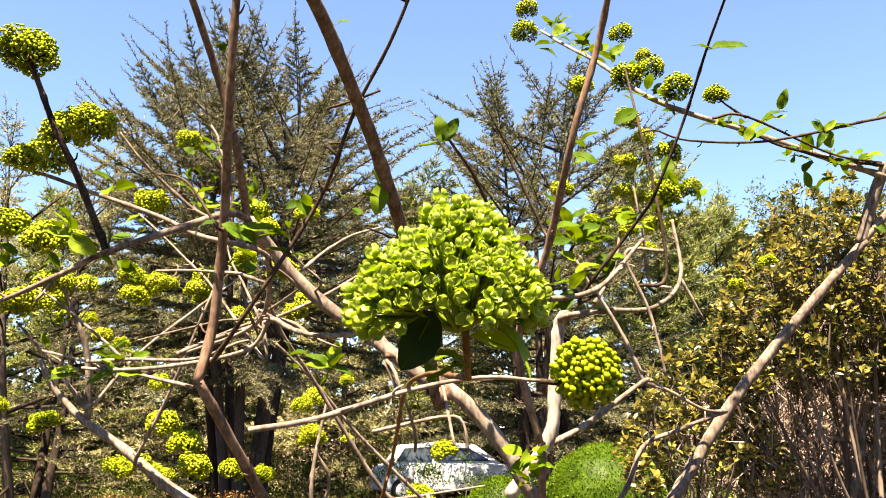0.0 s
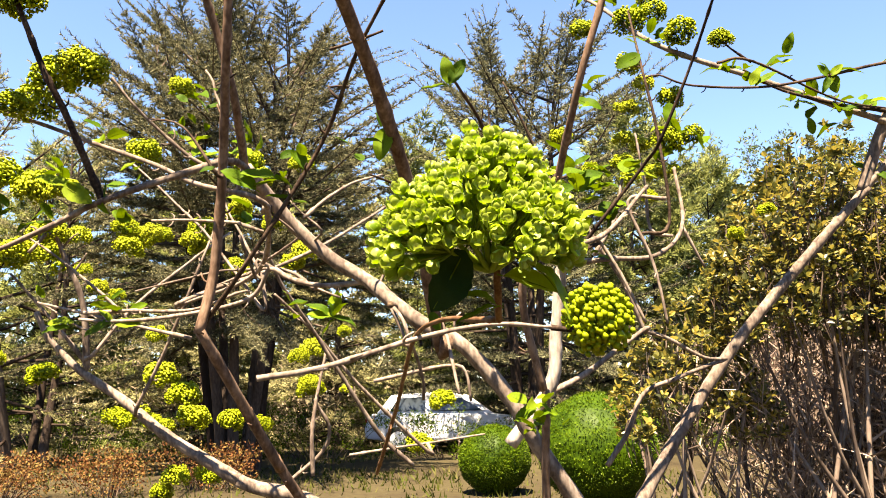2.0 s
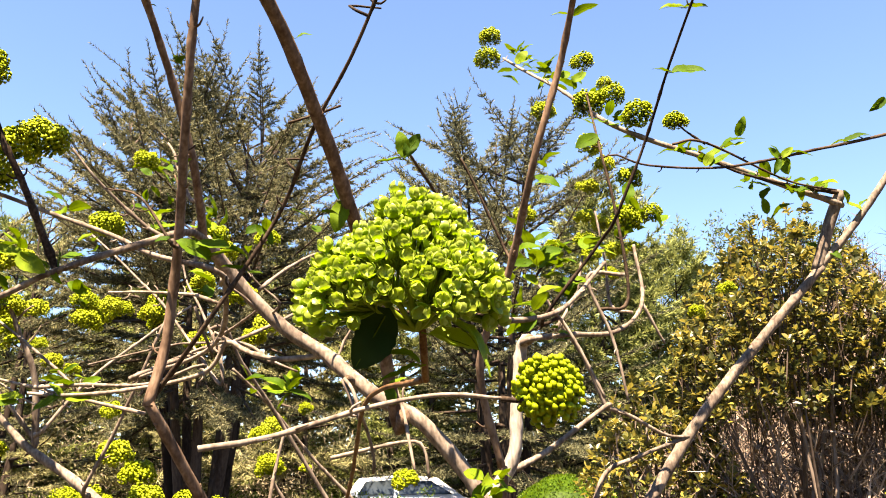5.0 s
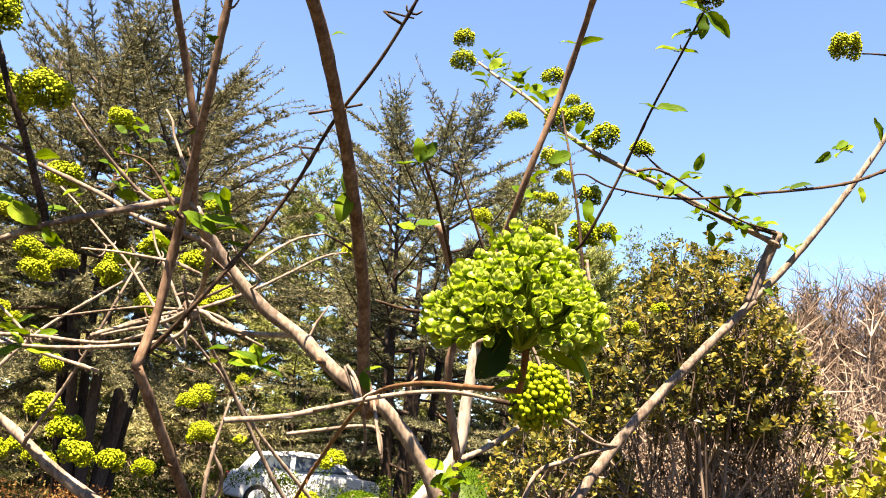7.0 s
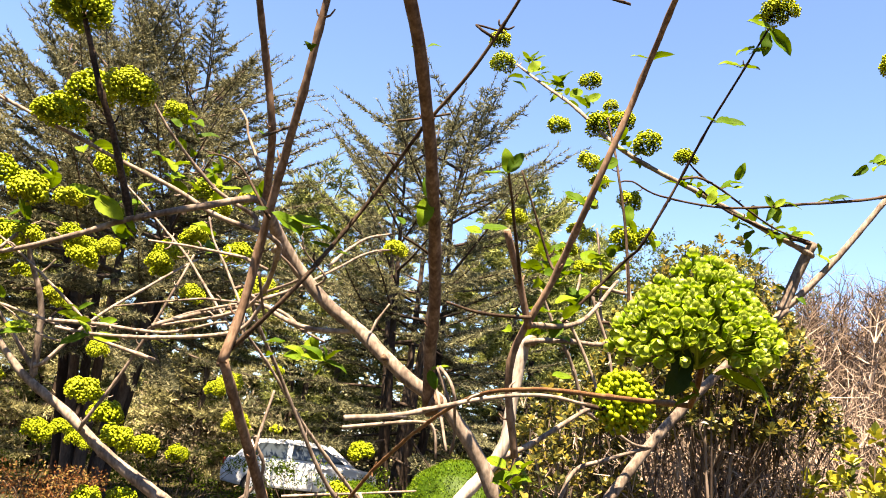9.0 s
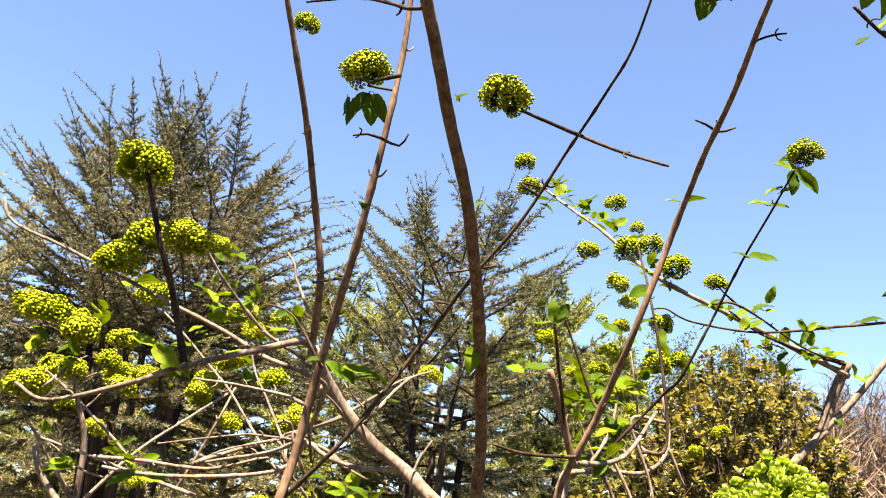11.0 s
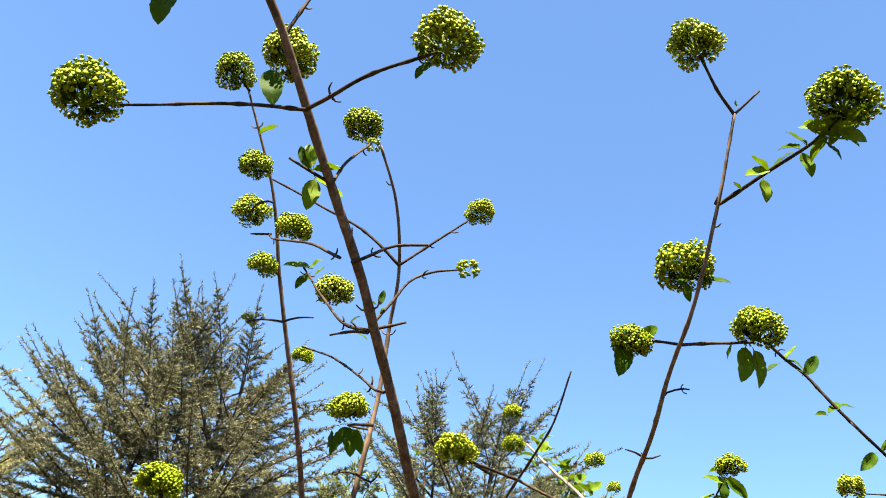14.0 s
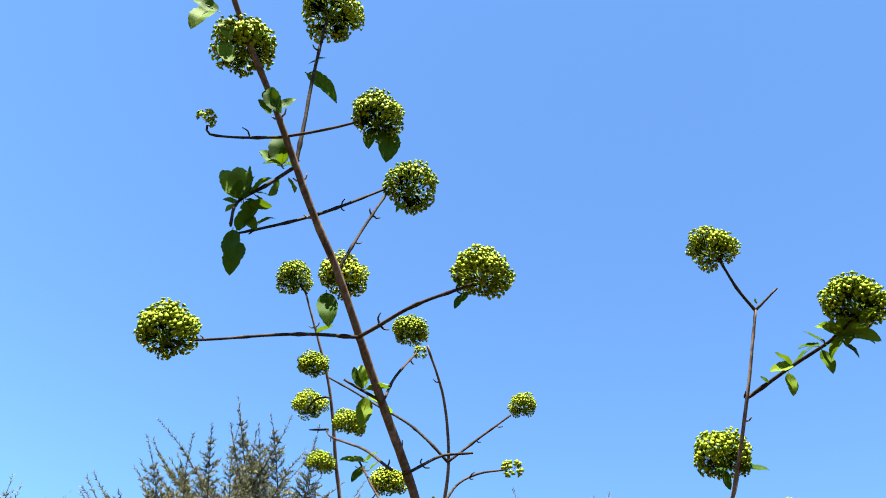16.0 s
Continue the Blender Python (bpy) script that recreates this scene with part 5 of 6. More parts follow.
flower_head((-0.447, 0.781, 2.374), 32)
flower_head((-0.362, 0.713, 2.312), 29)
flower_head((-0.389, 0.705, 2.232), 27)
flower_head((-0.288, 0.773, 2.251), 34)
flower_head((-0.321, 0.876, 2.182), 20)
flower_head((-0.407, 0.800, 2.188), 13)
flower_head((-0.233, 0.785, 2.072), 33)
flower_head((-0.085, 0.659, 1.990), 30)
flower_head((0.131, 0.363, 2.471), 37)
flower_head((0.281, 0.307, 2.354), 43)
flower_head((0.193, 0.585, 2.278), 47)
flower_head((0.139, 0.650, 2.181), 31)
flower_head((0.269, 0.541, 2.169), 39)
flower_head((0.371, 0.869, 2.114), 27)
flower_head((0.691, 1.056, 2.191), 27)
flower_head((0.236, 2.061, 2.666), 33)
flower_head((0.200, 1.810, 2.462), 33)
flower_head((0.426, 1.796, 2.450), 32)
flower_head((0.374, 1.555, 2.226), 35)
flower_head((0.427, 1.550, 2.243), 30)
flower_head((0.449, 1.478, 2.169), 33)
flower_head((0.485, 1.367, 2.104), 25)
flower_head((0.284, 1.550, 2.206), 27)
flower_head((0.455, 1.720, 2.354), 20)
flower_head((0.414, 1.729, 2.208), 32)
flower_head((0.454, 1.759, 2.175), 27)
flower_head((0.442, 1.533, 2.058), 28)
flower_head((0.286, 1.873, 2.088), 30)
flower_head((0.432, 1.906, 2.038), 30)
flower_head((0.417, 1.850, 2.150), 18)
flower_head((0.339, 1.800, 1.993), 22)
flower_head((0.449, 1.800, 2.047), 26)
flower_head((0.450, 1.700, 1.955), 26)
flower_head((0.412, 1.600, 1.880), 20)
flower_head((0.802, 2.000, 1.941), 24)
flower_head((0.688, 1.900, 1.862), 22)
flower_head((-0.484, 0.917, 1.965), 39)
flower_head((-0.528, 1.067, 1.882), 32)
flower_head((-0.494, 1.044, 1.913), 34)
flower_head((-0.428, 0.976, 1.896), 34)
flower_head((-0.479, 1.500, 2.072), 26)
flower_head((-0.720, 1.329, 1.865), 33)
flower_head((-0.602, 1.229, 1.812), 33)
flower_head((-0.522, 1.150, 1.789), 24)
flower_head((-0.646, 1.782, 2.032), 40)
flower_head((-0.640, 1.780, 2.032), 36)
flower_head((-0.483, 2.072, 2.093), 42)
flower_head((-0.436, 2.000, 2.031), 34)
flower_head((-0.392, 2.347, 2.165), 40)
flower_head((-0.475, 1.945, 1.934), 34)
flower_head((-0.350, 1.789, 1.880), 38)
flower_head((-0.457, 1.900, 1.934), 30)
flower_head((-0.274, 1.710, 1.798), 32)
flower_head((-0.311, 1.750, 1.780), 28)
flower_head((-0.416, 1.718, 1.764), 28)
flower_head((-0.234, 2.069, 1.656), 20)
flower_head((-0.384, 2.572, 1.644), 45)
flower_head((-0.414, 2.500, 1.615), 34)
flower_head((-0.307, 2.000, 1.529), 30)
flower_head((-0.312, 2.044, 1.522), 38)
flower_head((-0.659, 2.005, 1.555), 44)
flower_head((-0.593, 1.979, 1.510), 44)
flower_head((-0.536, 1.863, 1.460), 40)
flower_head((-0.520, 2.135, 1.445), 38)
flower_head((-0.436, 2.100, 1.433), 32)
flower_head((-0.682, 1.822, 1.458), 34)
flower_head((-0.573, 1.800, 1.443), 22)
flower_head((-0.648, 1.850, 1.469), 26)
flower_head((-0.616, 1.850, 1.450), 24)
flower_head((-0.745, 2.059, 1.894), 44)
flower_head((-0.757, 2.000, 1.909), 36)
flower_head((-0.672, 2.000, 1.888), 32)
flower_head((-0.464, 1.621, 1.830), 32)
flower_head((-0.473, 1.642, 1.790), 24)
flower_head((-0.606, 1.750, 1.846), 26)
flower_head((-0.652, 1.750, 1.815), 32)
flower_head((-0.472, 1.600, 1.802), 26)
flower_head((-0.737, 1.450, 1.754), 38)
flower_head((-0.709, 1.500, 1.795), 34)
flower_head((-0.684, 1.500, 1.731), 18)
flower_head((-0.649, 1.600, 1.710), 22)
flower_head((-0.806, 1.700, 1.795), 34)
flower_head((-0.762, 1.750, 1.840), 32)
flower_head((-0.745, 1.750, 1.767), 20)
flower_head((-0.654, 1.350, 1.850), 32)
flower_head((-0.672, 1.250, 1.842), 36)
flower_head((-0.784, 1.500, 1.574), 22)
flower_head((-0.698, 1.500, 1.546), 30)
flower_head((-0.692, 1.800, 1.719), 20)
flower_head((-0.306, 1.750, 1.779), 26)
flower_head((-0.512, 0.950, 1.967), 22)
flower_head((0.006, 2.158, 1.489), 38)
flower_head((-0.045, 1.934, 1.396), 36)
flower_head((-0.209, 1.900, 1.515), 16)
flower_head((-0.666, 1.450, 1.787), 26)
flower_head((-0.581, 1.900, 1.331), 34)
flower_head((-0.507, 1.900, 1.336), 32)
flower_head((-0.611, 1.900, 1.298), 28)
flower_head((-0.585, 1.750, 1.630), 26)
flower_head((-0.522, 1.000, 1.859), 24)
flower_head((-0.017, 1.660, 1.911), 28)
flower_head((0.117, 0.696, 1.569), 30, "loose drooping lime-green flower head", DROOPING_HEADS, (-0.6, -0.1), 1.2)
flower_head((0.131, 0.690, 1.548), 13)
flower_head((0.119, 0.690, 1.554), 10)
flower_head((0.380, 1.603, 2.063), 22)
flower_head((0.394, 1.716, 2.035), 26)
flower_head((0.371, 1.590, 1.915), 24)
flower_head((0.423, 1.504, 1.966), 32)
flower_head((0.477, 1.533, 1.983), 27)
flower_head((0.436, 1.512, 1.910), 15)

# leaves
leaf((-0.438, 0.970, 1.745), (-0.404, 0.960, 1.725), 2, (0, -1, 0.15), broad=0.85)
leaf((-0.434, 0.975, 1.745), (-0.469, 0.966, 1.759), broad=0.75)
leaf((-0.405, 0.975, 1.731), (-0.430, 0.967, 1.753), broad=0.75)
leaf((-0.395, 0.980, 1.730), (-0.392, 0.973, 1.758), broad=0.75)
leaf((-0.402, 0.980, 1.729), (-0.390, 0.975, 1.715), broad=0.75)
leaf((-0.192, 0.860, 1.712), (-0.223, 0.851, 1.733), 0, (0, -1, 0.7), broad=0.85)
leaf((-0.193, 0.860, 1.714), (-0.168, 0.853, 1.727), 1)
leaf((-0.158, 0.880, 1.705), (-0.182, 0.874, 1.712), broad=0.75)
leaf((-0.232, 0.855, 1.734), (-0.247, 0.851, 1.730), broad=0.75)
leaf((-0.059, 0.860, 1.776), (-0.065, 0.851, 1.742), 2, (0, -1, 0.15), broad=0.85)
leaf((-0.060, 0.860, 1.804), (-0.063, 0.853, 1.778), 2, (0, -1, 0.15), broad=0.85)
leaf((-0.012, 1.000, 1.599), (0.007, 0.995, 1.609), broad=0.75)
leaf((-0.014, 1.000, 1.598), (-0.005, 0.994, 1.577), 2, (0, -1, 0.15), broad=0.85)
leaf((0.006, 0.757, 1.784), (0.001, 0.751, 1.808), 2, (0, -1, 0.15), broad=0.85)
leaf((0.006, 0.757, 1.785), (0.019, 0.751, 1.806), 0, (0, -1, 0.15), broad=0.85)
leaf((0.003, 0.757, 1.782), (-0.021, 0.751, 1.781), broad=0.75)
leaf((0.196, 0.875, 2.010), (0.173, 0.869, 2.008), broad=0.75)
leaf((0.198, 0.875, 2.008), (0.220, 0.868, 2.023), broad=0.75)
leaf((0.348, 0.985, 1.995), (0.323, 0.979, 2.000), broad=0.75)
leaf((0.348, 0.985, 1.995), (0.388, 0.975, 2.000), 0, (0, -1, 0.7), broad=0.85)
leaf((0.361, 0.910, 2.074), (0.330, 0.902, 2.066), broad=0.75)
leaf((0.357, 0.910, 2.067), (0.379, 0.904, 2.079), broad=0.75)
leaf((0.351, 0.930, 2.055), (0.323, 0.923, 2.059), broad=0.75)
leaf((0.351, 0.930, 2.055), (0.377, 0.923, 2.058), broad=0.75)
leaf((0.376, 0.909, 2.104), (0.377, 0.908, 2.069), 2, (0, -1, 0.15), broad=0.85)
leaf((0.382, 0.909, 2.105), (0.418, 0.906, 2.081), 1, (0, -1, 0.15), broad=0.85)
leaf((0.367, 0.893, 2.111), (0.339, 0.886, 2.107), broad=0.75)
leaf((0.666, 1.360, 2.032), (0.649, 1.353, 2.052), broad=0.75)
leaf((0.666, 1.360, 2.032), (0.707, 1.349, 2.052), broad=0.75)
leaf((0.669, 1.360, 2.030), (0.668, 1.352, 1.998), 2)
leaf((0.789, 1.370, 2.063), (0.826, 1.358, 2.086), 1, (0, -0.5, 1), broad=0.75)
leaf((0.764, 1.370, 2.059), (0.789, 1.363, 2.075), broad=0.75)
leaf((-0.137, 0.650, 1.964), (-0.131, 0.647, 1.976), broad=0.75)
leaf((0.430, 1.500, 2.032), (0.425, 1.489, 1.989), 2, (0, -1, 0.15), broad=0.85)
leaf((0.331, 1.320, 2.051), (0.293, 1.309, 2.028), 2, (0, -1, 0.15), broad=0.85)
leaf((0.325, 1.320, 2.072), (0.305, 1.315, 2.080), broad=0.75)
leaf((0.202, 1.200, 1.931), (0.237, 1.191, 1.917), 2, (0, -1, 0.15), broad=0.85)
leaf((-0.275, 0.960, 1.952), (-0.265, 0.958, 1.949), broad=0.75)
leaf((-0.479, 1.240, 1.609), (-0.516, 1.230, 1.594), 0, (0, -1, 0.7), broad=0.85)
leaf((-0.473, 1.240, 1.607), (-0.438, 1.231, 1.609), 0, (0, -1, 0.7), broad=0.85)
leaf((-0.479, 1.240, 1.609), (-0.492, 1.234, 1.630), broad=0.75)
leaf((-0.544, 1.400, 1.661), (-0.528, 1.394, 1.677), broad=0.75)
leaf((-0.544, 1.400, 1.661), (-0.567, 1.394, 1.662), broad=0.75)
leaf((-0.679, 1.450, 1.671), (-0.693, 1.444, 1.691), 2, (0, -1, 0.15), broad=0.85)
leaf((-0.620, 1.420, 1.615), (-0.663, 1.409, 1.616), broad=0.75)
leaf((-0.661, 1.430, 1.625), (-0.617, 1.419, 1.629), broad=0.75)
leaf((-0.140, 1.100, 1.602), (-0.172, 1.092, 1.609), broad=0.75)
leaf((-0.142, 1.100, 1.602), (-0.165, 1.092, 1.626), broad=0.75)
leaf((-0.140, 1.100, 1.602), (-0.127, 1.094, 1.623), broad=0.75)
leaf((-0.140, 1.100, 1.601), (-0.112, 1.093, 1.598), broad=0.75)
leaf((-0.140, 1.100, 1.598), (-0.156, 1.094, 1.581), broad=0.75)
leaf((-0.140, 1.100, 1.602), (-0.145, 1.095, 1.623), broad=0.75)
leaf((0.144, 1.000, 1.613), (0.168, 0.994, 1.615), 0, (0, -1, 0.7), broad=0.85)
leaf((-0.173, 0.860, 1.724), (-0.205, 0.852, 1.731), 0, (0, -1, 0.7), broad=0.85)
leaf((-0.173, 0.860, 1.724), (-0.151, 0.854, 1.718), 1)
leaf((-0.154, 0.860, 1.698), (-0.139, 0.856, 1.699), broad=0.75)
leaf((-0.477, 0.266, 2.270), (-0.475, 0.262, 2.224), 2, (0, -1, 0.15), broad=0.85)
leaf((-0.479, 0.250, 2.276), (-0.467, 0.239, 2.317), broad=0.75)
leaf((-0.466, 0.175, 2.404), (-0.487, 0.169, 2.417), broad=0.75)
leaf((-0.464, 0.175, 2.410), (-0.444, 0.168, 2.432), 0, (0, -1, 0.7), broad=0.85)
leaf((-0.479, 0.166, 2.436), (-0.456, 0.164, 2.401), 0, (0, -1, 0.15), broad=0.85)
leaf((-0.464, 0.236, 2.570), (-0.419, 0.230, 2.536), 1, (0, -1, 0.15), broad=0.85)
leaf((-0.461, 0.220, 2.575), (-0.444, 0.215, 2.588), broad=0.75)
leaf((-0.453, 0.240, 2.385), (-0.471, 0.228, 2.428), 2, (0, -1, 0.15), broad=0.85)
leaf((-0.453, 0.240, 2.382), (-0.484, 0.231, 2.401), 0, (0, -1, 0.15), broad=0.85)
leaf((-0.457, 0.256, 2.376), (-0.458, 0.257, 2.347), 2)
leaf((-0.444, 0.256, 2.379), (-0.431, 0.259, 2.362), 2)
leaf((-0.478, 0.238, 2.324), (-0.461, 0.230, 2.352), broad=0.75)
leaf((-0.482, 0.237, 2.315), (-0.501, 0.225, 2.359), 2, (0, -1, 0.15), broad=0.85)
leaf((-0.485, 0.236, 2.313), (-0.515, 0.224, 2.350), 2, (0, -1, 0.15), broad=0.85)
leaf((-0.484, 0.236, 2.311), (-0.481, 0.227, 2.348), broad=0.75)
leaf((-0.486, 0.235, 2.306), (-0.502, 0.231, 2.306), 2, (0, -1, 0.15), broad=0.85)
leaf((-0.482, 0.251, 2.305), (-0.460, 0.252, 2.286), 2, (0, -1, 0.15), broad=0.85)
leaf((-0.485, 0.235, 2.303), (-0.494, 0.231, 2.288), 2, (0, -1, 0.15), broad=0.85)
leaf((-0.471, 0.238, 2.325), (-0.453, 0.233, 2.314), broad=0.75)
leaf((-0.466, 0.270, 2.306), (-0.453, 0.265, 2.322), broad=0.75)
leaf((-0.482, 0.246, 2.270), (-0.474, 0.244, 2.230), 2, (0, -1, 0.15), broad=0.85)
leaf((-0.549, 0.100, 2.491), (-0.581, 0.091, 2.503), 2, (0, -1, 0.15), broad=0.85)
leaf((-0.544, 0.116, 2.498), (-0.530, 0.115, 2.464), 2, (0, -1, 0.15), broad=0.85)
leaf((-0.569, 0.116, 2.526), (-0.580, 0.112, 2.477), 2, (0, -1, 0.15), broad=0.85)
leaf((-0.521, 0.130, 2.433), (-0.538, 0.121, 2.466), 2, (0, -1, 0.15), broad=0.85)
leaf((-0.512, 0.130, 2.484), (-0.488, 0.123, 2.499), 0, (0, -1, 0.15), broad=0.85)
leaf((-0.348, 0.206, 2.437), (-0.348, 0.206, 2.404), 2, (0, -1, 0.15), broad=0.85)
leaf((-0.326, 0.206, 2.436), (-0.320, 0.201, 2.383), 2, (0, -1, 0.15), broad=0.85)
leaf((-0.353, 0.190, 2.430), (-0.366, 0.183, 2.456), broad=0.75)
leaf((-0.310, 0.325, 2.431), (-0.310, 0.321, 2.415), broad=0.75)
leaf((-0.208, 0.280, 2.264), (-0.222, 0.276, 2.272), 2, (0, -1, 0.15), broad=0.85)
leaf((-0.202, 0.286, 2.259), (-0.215, 0.288, 2.238), 2, (0, -1, 0.15), broad=0.85)
leaf((-0.392, 0.416, 2.330), (-0.378, 0.411, 2.280), 2, (0, -1, 0.15), broad=0.85)
leaf((-0.449, 0.692, 2.458), (-0.424, 0.672, 2.469), broad=0.75)
leaf((-0.311, 0.400, 2.181), (-0.332, 0.392, 2.203), broad=0.75)
leaf((-0.308, 0.400, 2.181), (-0.290, 0.394, 2.198), broad=0.85, skin=LEAF_YOUNG_LIT)
leaf((-0.308, 0.400, 2.180), (-0.281, 0.393, 2.186), broad=0.75)
leaf((-0.307, 0.416, 2.177), (-0.307, 0.415, 2.140), 2, (0, -1, 0.15), broad=0.85)
leaf((-0.305, 0.416, 2.181), (-0.275, 0.417, 2.159), broad=0.85, skin=LEAF_YOUNG_LIT)
leaf((-0.310, 0.400, 2.185), (-0.322, 0.394, 2.210), broad=0.85, skin=LEAF_YOUNG_LIT)
leaf((-0.212, 0.520, 2.093), (-0.208, 0.515, 2.111), broad=0.75)
leaf((-0.215, 0.520, 2.092), (-0.225, 0.517, 2.097), broad=0.75)
leaf((-0.328, 0.740, 2.258), (-0.365, 0.731, 2.257), 0, (0, -1, 0.7), broad=0.85)
leaf((-0.328, 0.740, 2.258), (-0.313, 0.734, 2.277), broad=0.75)
leaf((-0.328, 0.756, 2.258), (-0.345, 0.756, 2.232), 2, (0, -1, 0.15), broad=0.85)
leaf((-0.316, 0.720, 2.236), (-0.303, 0.716, 2.248), broad=0.75)
leaf((-0.243, 0.580, 2.094), (-0.237, 0.577, 2.106), broad=0.75)
leaf((-0.232, 0.560, 2.072), (-0.219, 0.556, 2.066), broad=0.75)
leaf((-0.208, 0.530, 2.085), (-0.203, 0.526, 2.100), broad=0.75)
leaf((-0.210, 0.530, 2.078), (-0.220, 0.527, 2.083), broad=0.75)
leaf((-0.226, 0.796, 2.042), (-0.249, 0.794, 2.007), 1, (0, -1, 0.15), broad=0.85)
leaf((-0.225, 0.796, 2.042), (-0.217, 0.794, 2.004), 2, (0, -1, 0.15), broad=0.85)
leaf((-0.219, 0.786, 2.037), (-0.202, 0.785, 2.006), 1, (0, -1, 0.15), broad=0.85)
leaf((-0.250, 0.796, 2.034), (-0.248, 0.798, 2.009), 2)
leaf((-0.132, 0.660, 1.970), (-0.136, 0.658, 1.978), broad=0.75)
leaf((0.133, 0.661, 2.180), (0.125, 0.656, 2.130), 2, (0, -1, 0.15), broad=0.85)
leaf((0.141, 0.661, 2.186), (0.164, 0.661, 2.166), 2, (0, -1, 0.15), broad=0.85)
leaf((0.149, 0.645, 2.183), (0.172, 0.638, 2.201), 2, (0, -1, 0.15), broad=0.85)
leaf((0.258, 0.561, 2.145), (0.251, 0.557, 2.099), 2, (0, -1, 0.15), broad=0.85)
leaf((0.269, 0.561, 2.143), (0.279, 0.558, 2.101), 1, (0, -1, 0.15), broad=0.85)
leaf((0.240, 0.561, 2.146), (0.232, 0.564, 2.126), broad=0.75)
leaf((0.219, 0.580, 2.251), (0.252, 0.572, 2.256), 0, (0, -1, 0.7), broad=0.85)
leaf((0.196, 0.580, 2.251), (0.178, 0.574, 2.236), 2, (0, -1, 0.15), broad=0.85)
leaf((0.184, 0.560, 2.258), (0.165, 0.555, 2.256), broad=0.75)
leaf((0.199, 0.596, 2.252), (0.202, 0.597, 2.226), broad=0.75)
leaf((0.239, 0.420, 2.322), (0.207, 0.411, 2.307), 0, (0, -1, 0.7), broad=0.85)
leaf((0.239, 0.420, 2.322), (0.214, 0.413, 2.331), broad=0.75)
leaf((0.240, 0.436, 2.320), (0.243, 0.436, 2.289), 2, (0, -1, 0.15), broad=0.85)
leaf((0.244, 0.420, 2.328), (0.267, 0.411, 2.356), broad=0.75)
leaf((0.254, 0.370, 2.320), (0.224, 0.362, 2.317), broad=0.75)
leaf((0.257, 0.360, 2.318), (0.234, 0.353, 2.332), 0, (0, -1, 0.7), broad=0.85)
leaf((0.260, 0.376, 2.319), (0.270, 0.376, 2.289), 2, (0, -1, 0.15), broad=0.85)
leaf((0.269, 0.340, 2.318), (0.250, 0.334, 2.333), 2, (0, -1, 0.15), broad=0.85)
leaf((0.271, 0.346, 2.315), (0.292, 0.347, 2.297), 2, (0, -1, 0.15), broad=0.85)
leaf((0.279, 0.330, 2.321), (0.308, 0.322, 2.307), 2, (0, -1, 0.15), broad=0.85)
leaf((0.265, 0.340, 2.318), (0.289, 0.330, 2.350), 2, (0, -1, 0.15), broad=0.85)
leaf((0.216, 0.450, 2.311), (0.205, 0.447, 2.316), broad=0.75)
leaf((0.196, 0.400, 2.405), (0.193, 0.398, 2.412), broad=0.75)
leaf((0.445, 0.795, 2.276), (0.473, 0.788, 2.275), broad=0.75)
leaf((0.445, 0.795, 2.276), (0.459, 0.787, 2.303), broad=0.75)
leaf((0.441, 0.811, 2.276), (0.422, 0.812, 2.257), broad=0.75)
leaf((0.472, 0.793, 2.255), (0.496, 0.783, 2.287), 0, (0, -1, 0.15), broad=0.85)
leaf((0.472, 0.793, 2.255), (0.461, 0.790, 2.261), broad=0.75)
leaf((0.522, 0.785, 2.208), (0.496, 0.778, 2.192), 0, (0, -1, 0.7), broad=0.85)
leaf((0.495, 0.785, 2.185), (0.470, 0.779, 2.185), broad=0.75)
leaf((0.513, 0.785, 2.201), (0.534, 0.779, 2.214), broad=0.75)
leaf((0.579, 0.806, 2.144), (0.554, 0.805, 2.116), 0, (0, -1, 0.15), broad=0.85)
leaf((0.581, 0.790, 2.144), (0.590, 0.785, 2.162), broad=0.75)
leaf((1.012, 1.400, 2.209), (0.982, 1.388, 2.248), broad=0.75)
leaf((0.935, 1.400, 2.183), (0.897, 1.389, 2.158), broad=0.75)
leaf((0.896, 1.420, 2.166), (0.881, 1.415, 2.151), broad=0.75)
leaf((0.948, 1.420, 2.206), (0.920, 1.411, 2.186), 0, (0, -1, 0.7), broad=0.85)
leaf((0.362, 0.870, 2.081), (0.328, 0.861, 2.088), broad=0.75)
sprig((-0.673, 1.300, 1.782), 4, 40)
sprig((-0.411, 1.800, 2.038), 4, 55)
sprig((-0.357, 2.000, 2.066), 4, 55)
sprig((-0.458, 1.800, 2.014), 3, 50)
sprig((0.206, 1.300, 1.841), 6, 45)
sprig((0.219, 1.300, 1.803), 5, 45)
sprig((0.160, 1.200, 1.689), 5, 40)
sprig((0.180, 1.200, 1.736), 4, 40)
sprig((0.267, 1.300, 1.756), 4, 45)
sprig((0.326, 1.400, 1.867), 4, 45)
sprig((0.275, 1.300, 1.791), 3, 40)
sprig((0.517, 1.450, 2.084), 5, 36)
sprig((0.566, 1.460, 2.082), 4, 36)
sprig((0.589, 1.400, 2.080), 5, 38)
sprig((0.688, 1.500, 2.023), 5, 38)
sprig((0.745, 1.500, 2.007), 5, 38)
sprig((0.804, 1.520, 2.035), 5, 36)
sprig((0.278, 1.850, 2.455), 5, 40)
sprig((0.305, 1.750, 2.380), 5, 40)
sprig((0.341, 1.680, 2.342), 4, 38)
sprig((0.361, 1.620, 2.288), 4, 38)
sprig((0.395, 1.500, 2.158), 4, 38)
sprig((0.440, 1.500, 2.128), 3, 36)
sprig((0.439, 1.500, 1.961), 4, 45)
sprig((0.437, 1.600, 1.952), 4, 45)
sprig((0.482, 1.500, 1.944), 3, 40)
